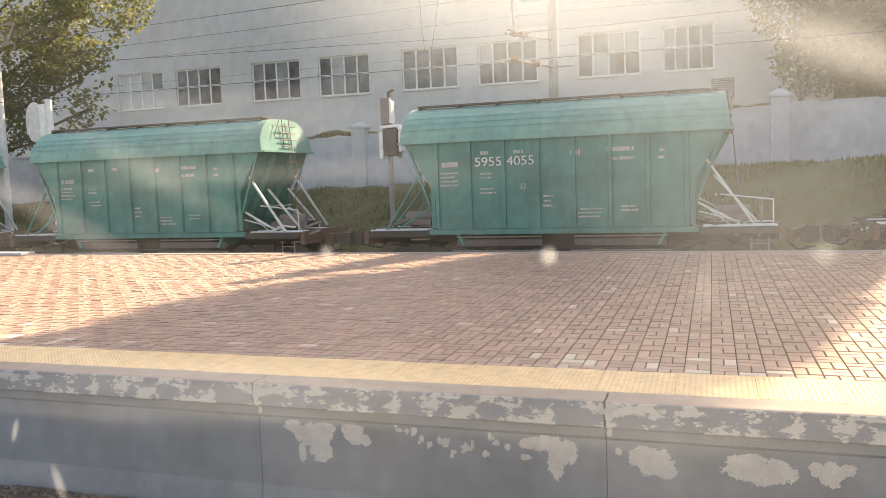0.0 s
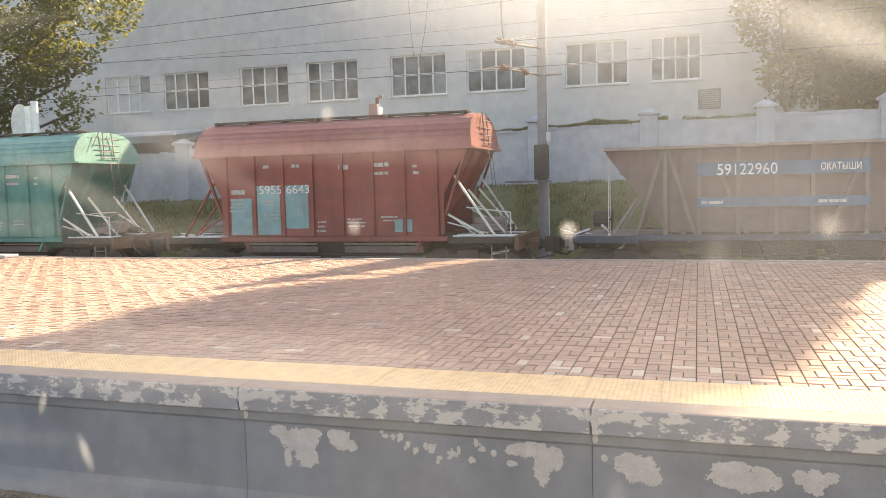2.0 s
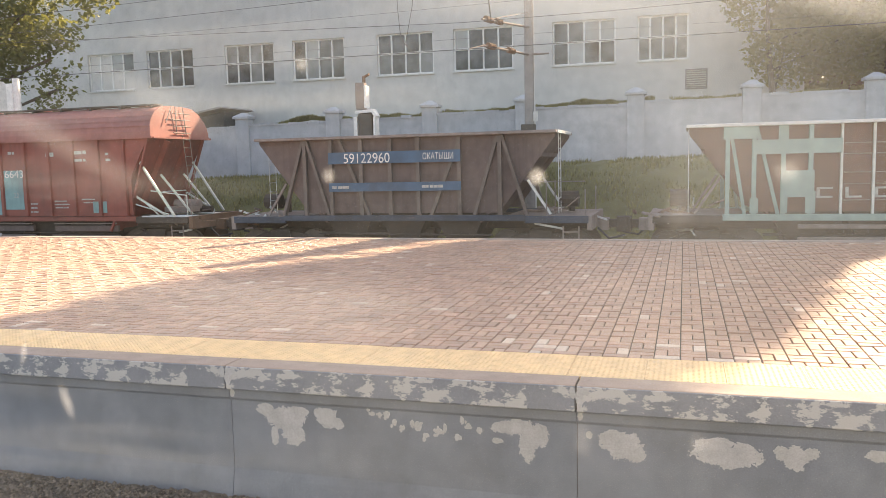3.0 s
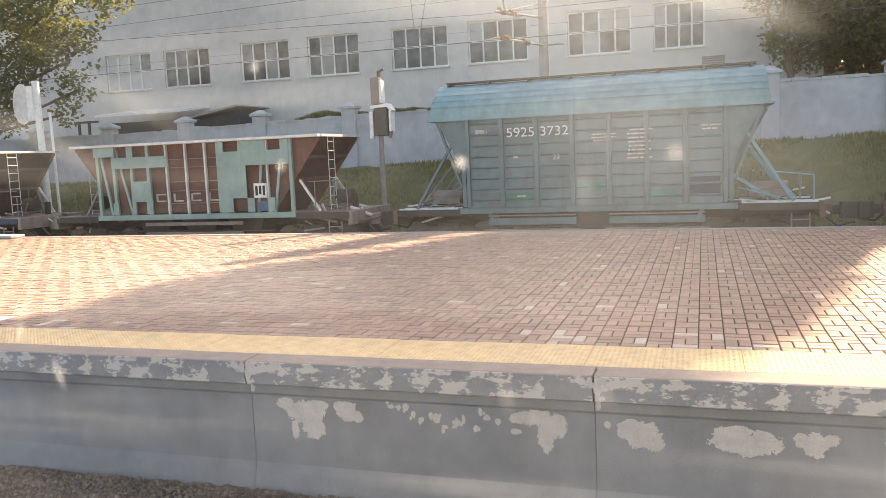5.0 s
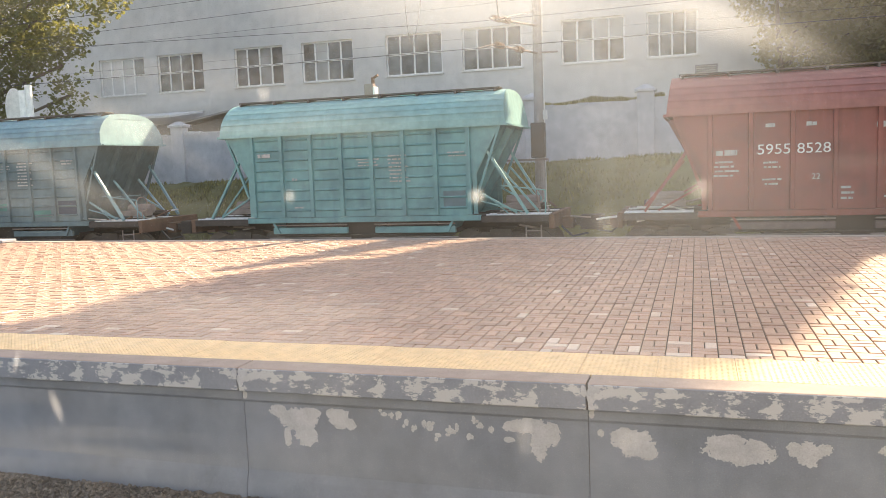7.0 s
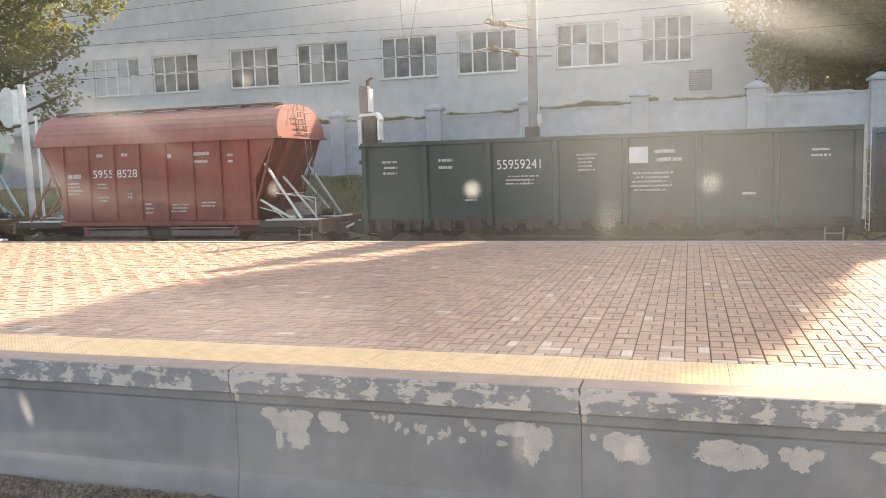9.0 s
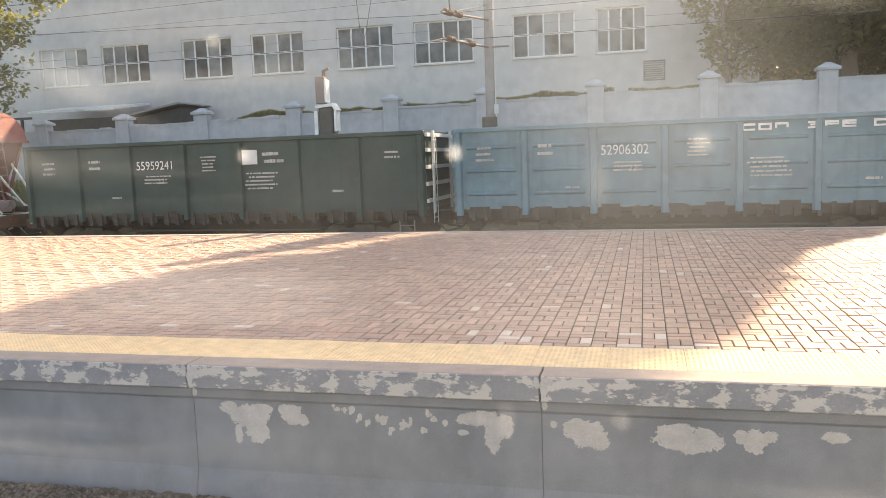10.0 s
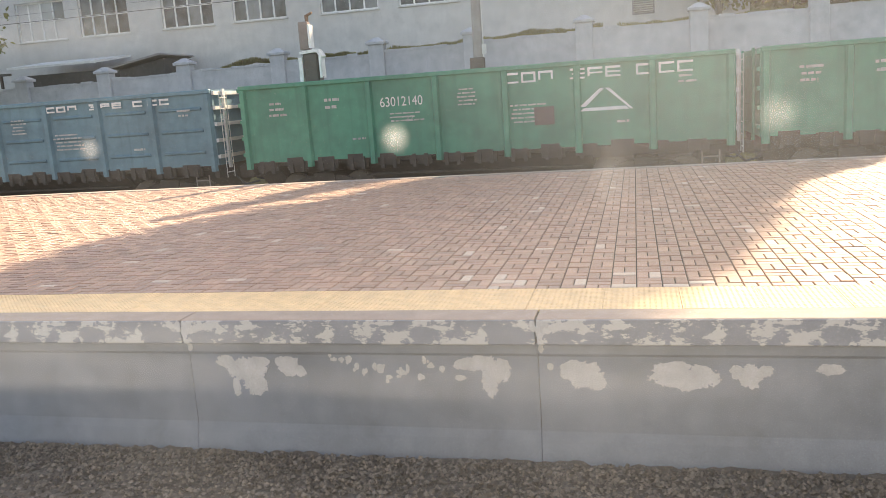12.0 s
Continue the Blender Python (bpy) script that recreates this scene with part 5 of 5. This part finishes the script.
rod(bm, (0, -0.15, 6.35), (-0.62, -3.0, 5.72), 0.014, 6)
part("bracket", bm, "dusty", mast)
for y, z in ((-2.1, 5.77), (-2.75, 5.73), (-1.2, 5.03), (-2.6, 5.0)):
    bm = bmn()
    for k in range(5):
        q = y - 0.09 * k
        rod(bm, (0.21 * q, q, z), (0.21 * (q - 0.04), q - 0.04, z), 0.09, 10)
    part("insulator", bm, "rust", mast)
bm = bmn()
rod(bm, (-0.72, -3.2, 4.98), (-0.95, -3.82, 4.825), 0.02, 6)
part("steady_arm", bm, "dusty", mast)
bm = bmn()
box(bm, 0.17, 0.30, -0.3, -0.2, 2.95, 3.25)
part("mast_plate", bm, "dim_white", mast, "small white plate on the mast")
bm = bmn()
box(bm, -0.2, 0.24, -0.5, -0.2, 1.75, 2.85)
part("cabinet", bm, "steel", mast, "dark steel switch cabinet", bevel=0.02)
bm = bmn()
box(bm, -1.1, 0.35, -0.7, -0.45, 1.66, 1.72)
part("platform_plank", bm, "dusty", mast)
bm = bmn()
rod(bm, (0.19, -0.05, -1.2), (0.16, -0.05, 9.0), 0.02, 6)
part("earth_wire", bm, "dim_white", mast)


def wire(name, pts, r, label):
    cu = bpy.data.curves.new(name, "CURVE")
    cu.dimensions = "3D"
    cu.bevel_depth = r
    cu.bevel_resolution = 1
    sp = cu.splines.new("POLY")
    sp.points.add(len(pts) - 1)
    for p, q in zip(sp.points, pts):
        p.co = (*q, 1)
    tmp = bpy.data.objects.new(name, cu)
    scene.collection.objects.link(tmp)
    me = bpy.data.meshes.new_from_object(tmp.evaluated_get(bpy.context.evaluated_depsgraph_get()))
    bpy.data.objects.remove(tmp)
    me.materials.clear()
    me.materials.append(M["wire"])
    return tagged(new(name, me), label, "wire", "overhead wires")


def sag(y, z, low, x0=-60, xm=-4.8, x1=45, n=40):
    pts = []
    for i in range(n + 1):
        x = x0 + (x1 - x0) * i / n
        span = 55.0
        k = ((x - xm) % span) / span
        pts.append((x, y, z - low * 4 * k * (1 - k)))
    return pts


wire("contact_wire", sag(22.2, 4.82, 0.0), 0.008, "dark copper contact wire above the far track")
wire("contact_wire", sag(22.27, 4.835, 0.0), 0.008, "dark copper contact wire above the far track")
wire("messenger_wire", [(x, 22.2, 5.52 + 0.027 * max(0, -4.8 - x) if x < -4.8 else 5.52 + 0.02 * (x + 4.8)) for x in range(-50, 42, 4)], 0.008, "dark messenger wire of the overhead line")
wire("feeder_wire", sag(25.2, 7.35, 0.5), 0.008, "dark feeder wire along the masts")
wire("feeder_wire", sag(24.6, 7.9, 0.6), 0.008, "dark feeder wire along the masts")
wire("feeder_wire", sag(26.6, 6.9, 0.25), 0.006, "thin dark wire in front of the factory")
wire("feeder_wire", sag(27.2, 5.9, 0.1), 0.005, "thin dark wire in front of the factory")
wire("feeder_wire", sag(27.0, 8.5, 0.6), 0.006, "thin dark wire in front of the factory")
wire("dropper", [(-7.75, 22.2, 4.86), (-7.62, 22.2, 5.2), (-7.42, 22.2, 6.1), (-7.3, 22.2, 7.0)], 0.009, "slack wire hanging to the contact wire")
wire("dropper", [(-7.9, 22.2, 7.0), (-7.85, 22.2, 6.0), (-7.78, 22.2, 5.2), (-7.45, 22.2, 4.84)], 0.009, "slack wire hanging to the contact wire")
wire("dropper", [(-5.3, 22.6, 7.4), (-5.3, 22.6, 6.2), (-5.25, 22.6, 5.7)], 0.02, "insulated hanger above the bracket")

# ---- signal seen from behind ----
sig = thing("railway_signal", pose(-9.75, 24.0, 0), "grey railway light signal with white edged hoods seen from behind", "signal")
bm = bmn()
rod(bm, (0, 0.12, -1.3), (0, 0.12, 4.2), 0.085, 10)
part("post", bm, "mast", sig)
bm = bmn()
box(bm, -0.20, 0.10, -0.1, 0.16, 3.42, 4.25)
part("upper_box", bm, "dusty", sig, bevel=0.02)
bm = bmn()
box(bm, 0.10, 0.17, -0.12, 0.2, 3.45, 4.15)
part("upper_hood", bm, "white", sig, bevel=0.015)
bm = bmn()
rod(bm, (0.05, 0.05, 4.25), (0.05, 0.05, 4.45), 0.06, 8)
rod(bm, (0.05, 0.05, 4.42), (0.25, 0.0, 4.5), 0.04, 8)
part("finial", bm, "rust", sig)
bm = bmn()
box(bm, -0.12, 0.34, -0.12, 0.2, 2.42, 3.3)
part("lamp_housing", bm, "steel", sig, "grey signal lamp housing", bevel=0.03)
bm = bmn()
prism(bm, [(-0.2, 3.28), (-0.2, 3.36), (0.36, 3.42), (0.5, 3.2), (0.46, 3.14), (0.34, 3.32)], "y", -0.16, 0.24)
part("hood", bm, "white", sig, "white edged hood")
bm = bmn()
box(bm, 0.40, 0.46, -0.15, 0.22, 2.55, 3.18)
part("side_hood", bm, "white", sig)
bm = bmn()
box(bm, -0.30, -0.17, -0.06, 0.14, 2.35, 3.2)
part("side_board", bm, "white", sig, bevel=0.01)
bm = bmn()
rod(bm, (0.36, 0, 2.35), (0.42, 0, 2.6), 0.06, 8)
part("lamp_bracket", bm, "dusty", sig)

# ---- posts and round board at the left end of the view ----
bm = bmn()
board_post = thing("signal_post", pose(-24.0, 25.0, 0), "sunlit white post with a round board", "signal post")
rod(bm, (0, 0, -1.3), (-0.1, 0, 5.2), 0.13, 10)
part("post", bm, "white", board_post)
bm = bmn()
ring = [(-0.72 + 0.42 * math.cos(k * math.pi / 12), 4.35 + 0.76 * math.sin(k * math.pi / 12)) for k in range(24)]
prism(bm, ring, "y", -0.12, -0.06)
part("round_board", bm, "dim_white", board_post, "oval pale board")
bm = bmn()
box(bm, -0.4, -0.12, -0.2, 0.05, 3.7, 5.0)
part("board_box", bm, "white", board_post, bevel=0.02)
bm = bmn()
rod(bm, (0.5, 0, -1.3), (0.46, 0, 4.0), 0.05, 8)
thin = thing("thin_post", pose(-24.0, 25.0, 0), "thin white steel post", "post")
part("post", bm, "white", thin)
portal = thing("lattice_mast", pose(-25.42, 24.0, 0), "concrete mast with a steel lattice head", "mast")
bm = bmn()
rod(bm, (-0.02, 0, -1.3), (0.0, 0, 7.0), 0.15, 12)
part("pole", bm, "dim_white", portal)
bm = bmn()
for z in (7.2, 7.9):
    beam(bm, (-3.5, 0, z), (0.95, 0, z), 0.035, 0.035)
for k in range(10):
    beam(bm, (-3.5 + k * 0.45, 0, 7.2 if k % 2 else 7.9), (-3.05 + k * 0.45, 0, 7.9 if k % 2 else 7.2), 0.025, 0.025)
part("lattice", bm, "dusty", portal)

# ---- the carriage from which one looks ----
PY = 0.20
coach = thing("railway_carriage", pose(0, 0, 0), "plain interior of a railway carriage round a dirty window", "carriage", kind="structure")
bm = bmn()
OX0, OX1, OZ0, OZ1 = -0.75, 0.65, 1.25, 2.25
box(bm, -5, OX0, PY, PY + 0.09, -0.6, 3.1)
box(bm, OX1, 5, PY, PY + 0.09, -0.6, 3.1)
box(bm, OX0, OX1, PY, PY + 0.09, -0.6, OZ0)
box(bm, OX0, OX1, PY, PY + 0.09, OZ1, 3.1)
part("side_panel", bm, "dim_white", coach)
bm = bmn()
box(bm, -5, 5, -2.75, PY, 3.1, 3.2)
part("roof", bm, "dim_white", coach)
bm = bmn()
box(bm, -5, 5, -2.75, PY, -0.7, 0.25)
part("floor", bm, "dusty", coach)
bm = bmn()
box(bm, -5, 5, -2.85, -2.75, -0.7, 3.2)
box(bm, -5.1, -5, -2.85, PY + 0.09, -0.7, 3.2)
box(bm, 5, 5.1, -2.85, PY + 0.09, -0.7, 3.2)
part("far_side", bm, "dusty", coach)


def dirt_glare_glass():
    """Clear glass with a dusty film: cloudy blotches and wiped, slanting streaks that catch the sun, plus painted haze
    and glare.
    """
    m = bpy.data.materials.new("dirt_glare_glass")
    n, l = nodes_of(m)
    n.remove(n["Principled BSDF"])
    out = n["Material Output"]
    tc = n.new("ShaderNodeTexCoord")

    def noise_of(scale, detail, turn, stretch, lo, hi, amount, shift=(0, 0, 0)):
        mp = n.new("ShaderNodeMapping")
        mp.inputs["Location"].default_value = shift
        mp.inputs["Rotation"].default_value = (0, radians(turn), 0)
        mp.inputs["Scale"].default_value = stretch
        l.new(tc.outputs["Object"], mp.inputs[0])
        t = n.new("ShaderNodeTexNoise")
        t.inputs["Scale"].default_value = scale
        t.inputs["Detail"].default_value = detail
        l.new(mp.outputs[0], t.inputs["Vector"])
        r = n.new("ShaderNodeMapRange")
        r.interpolation_type = "SMOOTHSTEP"
        r.inputs[1].default_value, r.inputs[2].default_value, r.inputs[4].default_value = lo, hi, amount
        l.new(t.outputs[0], r.inputs[0])
        return r.outputs[0]

    def spot(x, z, rx, rz, amount, turn=0.0):
        """A soft blotch put into the film: dust, painted haze and glare, a reflection."""
        mp = n.new("ShaderNodeMapping")
        mp.vector_type = "TEXTURE"
        mp.inputs["Location"].default_value = (x, 0, z)
        mp.inputs["Rotation"].default_value = (0, radians(turn), 0)
        mp.inputs["Scale"].default_value = (rx, 1, rz)
        l.new(tc.outputs["Object"], mp.inputs[0])
        g = n.new("ShaderNodeTexGradient")
        g.gradient_type = "SPHERICAL"
        l.new(mp.outputs[0], g.inputs[0])
        r = n.new("ShaderNodeMapRange")
        r.interpolation_type = "SMOOTHSTEP"
        r.inputs[4].default_value = amount
        l.new(g.outputs[1], r.inputs[0])
        return r.outputs[0]

    def add(a, b, kind="ADD"):
        x = n.new("ShaderNodeMath")
        x.operation = kind
        l.new(a, x.inputs[0])
        if isinstance(b, float):
            x.inputs[1].default_value = b
        else:
            l.new(b, x.inputs[1])
        return x.outputs[0]

    fac = noise_of(14, 4, 0, (1, 1, 1), 0.4, 0.75, 0.02)
    fac = add(fac, noise_of(9, 3, -28, (0.5, 1, 6), 0.52, 0.8, 0.07))
    cloud = add(noise_of(18, 5, 25, (0.7, 1, 2.2), 0.25, 0.75, 1.0, (3, 0, 1)), HAZE_CLOUD, "MULTIPLY")
    for args in SPOTS:
        s = spot(*args)
        fac = add(fac, s)
    big = spot(*BIG_SPOT)
    fac = add(fac, add(big, add(cloud, 0.55), "MULTIPLY"))
    fac = add(fac, FILM)
    tr = n.new("ShaderNodeBsdfTransparent")
    tl = n.new("ShaderNodeBsdfTranslucent")
    tl.inputs[0].default_value = (0.74, 0.79, 0.85, 1)
    mx = n.new("ShaderNodeMixShader")
    l.new(fac, mx.inputs[0])
    l.new(tr.outputs[0], mx.inputs[1])
    l.new(tl.outputs[0], mx.inputs[2])
    l.new(mx.outputs[0], out.inputs[0])
    return m


FILM = 0.006
HAZE_CLOUD = 0.7
# x, z, half width, half height, amount, slant; broad ones paint haze and glare, x -0.021 a reflection
BIG_SPOT = (-0.035, 1.766, 0.125, 0.058, 0.27, 8)
SPOTS = ((-0.0566, 1.6903, 0.0033, 0.0033, 0.27, 0), (-0.058, 1.762, 0.075, 0.036, 0.215, 0), (-0.1155, 1.6915, 0.0030, 0.0030, 0.16, 0), (-0.1224, 1.7226, 0.0032, 0.0032, 0.14, 0), (0.0037, 1.6907, 0.004, 0.004, 0.12, 0),
         (-0.205, 1.7027, 0.050, 0.0065, 0.065, 25), (-0.17, 1.715, 0.05, 0.006, 0.045, 28), (-0.2107, 1.6205, 0.0085, 0.0030, 0.16, 70), (-0.2263, 1.6359, 0.006, 0.002, 0.14, 110),
         (0.010, 1.733, 0.040, 0.0075, 0.16, 24), (-0.0158, 1.6217, 0.004, 0.004, 0.06, 0), (-0.005, 1.697, 0.075, 0.04, 0.08, 20), (-0.025, 1.658, 0.075, 0.034, 0.05, 5), (-0.045, 1.6205, 0.004, 0.008, 0.05, 0), (-0.021, 1.682, 0.0045, 0.008, 0.045, 0), (-0.021, 1.70, 0.006, 0.06, 0.008, 0), (-0.043, 1.738, 0.055, 0.017, 0.03, 10))
M["dirt_glare_glass"] = dirt_glare_glass()
bm = bmn()
v = [bm.verts.new(c) for c in ((OX0, PY + 0.004, OZ0), (OX1, PY + 0.004, OZ0), (OX1, PY + 0.004, OZ1), (OX0, PY + 0.004, OZ1))]
bm.faces.new(v)
pane = part("window_pane", bm, "dirt_glare_glass", coach, "dusty smeared window glass with haze, glare and a reflection painted into its film")
pane.visible_shadow = False

# ---- paving bricks, last ----
def paving():
    rnd = random.Random(11)
    cw, gap, gap_y, short = 0.217, 0.0108, 0.0165, 0.118

    def block(verts, faces, x0, x1, y0, y1, z):
        b = len(verts)
        c = 0.005
        verts += [(x0, y0, -0.05), (x1, y0, -0.05), (x1, y1, -0.05), (x0, y1, -0.05), (x0, y0, z - c), (x1, y0, z - c), (x1, y1, z - c), (x0, y1, z - c),
                  (x0 + c, y0 + c, z), (x1 - c, y0 + c, z), (x1 - c, y1 - c, z), (x0 + c, y1 - c, z)]
        for i in range(4):
            j = (i + 1) % 4
            faces.append((b + i, b + j, b + 4 + j, b + 4 + i))
            faces.append((b + 4 + i, b + 4 + j, b + 8 + j, b + 8 + i))
        faces.append((b + 8, b + 9, b + 10, b + 11))

    shapes = {}
    for key, (w, d) in (("across", (cw - gap, short - gap_y)), ("along", (cw / 2 - gap, 2 * short - gap_y))):
        for m in ("paver", "paver_pale"):
            v, f = [], []
            block(v, f, -w / 2, w / 2, -d / 2, d / 2, 0.0)
            me = bpy.data.meshes.new("paving_brick")
            me.from_pydata(v, [], f)
            me.materials.append(M[m])
            shapes[key, m] = me
    verts, faces, pv, pf = [], [], [], []
    count = 0
    for col in range(-95, 32):
        x = col * cw - 0.039
        # two bricks across, then a pair along; every other column shifted by half a repeat
        y = 7.42 - short - 8 * short - (2 * short if col % 2 else 0)
        while y < FAR - 0.31:
            row = [("along", x + cw / 4, y + short, cw / 2 - gap, 2 * short - gap_y),
                   ("along", x + 3 * cw / 4, y + short, cw / 2 - gap, 2 * short - gap_y),
                   ("across", x + cw / 2, y + 2.5 * short, cw - gap, short - gap_y),
                   ("across", x + cw / 2, y + 3.5 * short, cw - gap, short - gap_y)]
            for key, cx, cy, w, d in row:
                ya, yb = max(cy - d / 2, 6.938), min(cy + d / 2, FAR - 0.304)
                if yb - ya < 0.02:
                    continue
                whole = yb - ya > d - 0.001
                z = max(-0.006, min(0.006, rnd.gauss(0, 0.0022))) + 0.004 * noise.noise(Vector((cx * 0.4, cy * 0.4, 0)))
                chance = (0.10 if key == "across" else 0.05) if cy < 7.5 else 0.008
                if noise.noise(Vector((cx * 0.9, cy * 0.9, 40))) > 0.36:
                    chance += 0.03
                pale = rnd.random() < chance
                if whole and -1.9 < cx < 1.6 and cy < 8.6 and count < 300:
                    ob = new("paving_brick", shapes[key, "paver_pale" if pale else "paver"])
                    ob.parent = platform
                    ob.location = (cx, cy, z)
                    count += 1
                elif pale:
                    block(pv, pf, cx - w / 2, cx + w / 2, ya, yb, z)
                else:
                    block(verts, faces, cx - w / 2, cx + w / 2, ya, yb, z)
            y += 4 * short
    for nm, v, f, m in (("paving_bricks", verts, faces, "paver_far"), ("pale_paving_bricks", pv, pf, "paver_pale")):
        me = bpy.data.meshes.new(nm)
        me.from_pydata(v, [], f)
        me.materials.append(M[m])
        ob = new(nm, me)
        ob.parent = platform
        tagged(ob, kind="stuff")


paving()


def motions():
    """The train runs to the left at an even speed; its wheelsets roll."""
    for x, w in WAGONS:
        walk(w, [(t, pose(x - SPEED * t, TRACK, RAIL)) for t in range(0, 13)])
    step = 0.06666667
    for ws in WHEELS:
        m = Matrix.Translation(ws.location)
        walk(ws, [(k * step, m @ pose(0, 0, 0, 0, -math.degrees(SPEED / 0.475) * k * step, 0)) for k in range(181)])


motions()
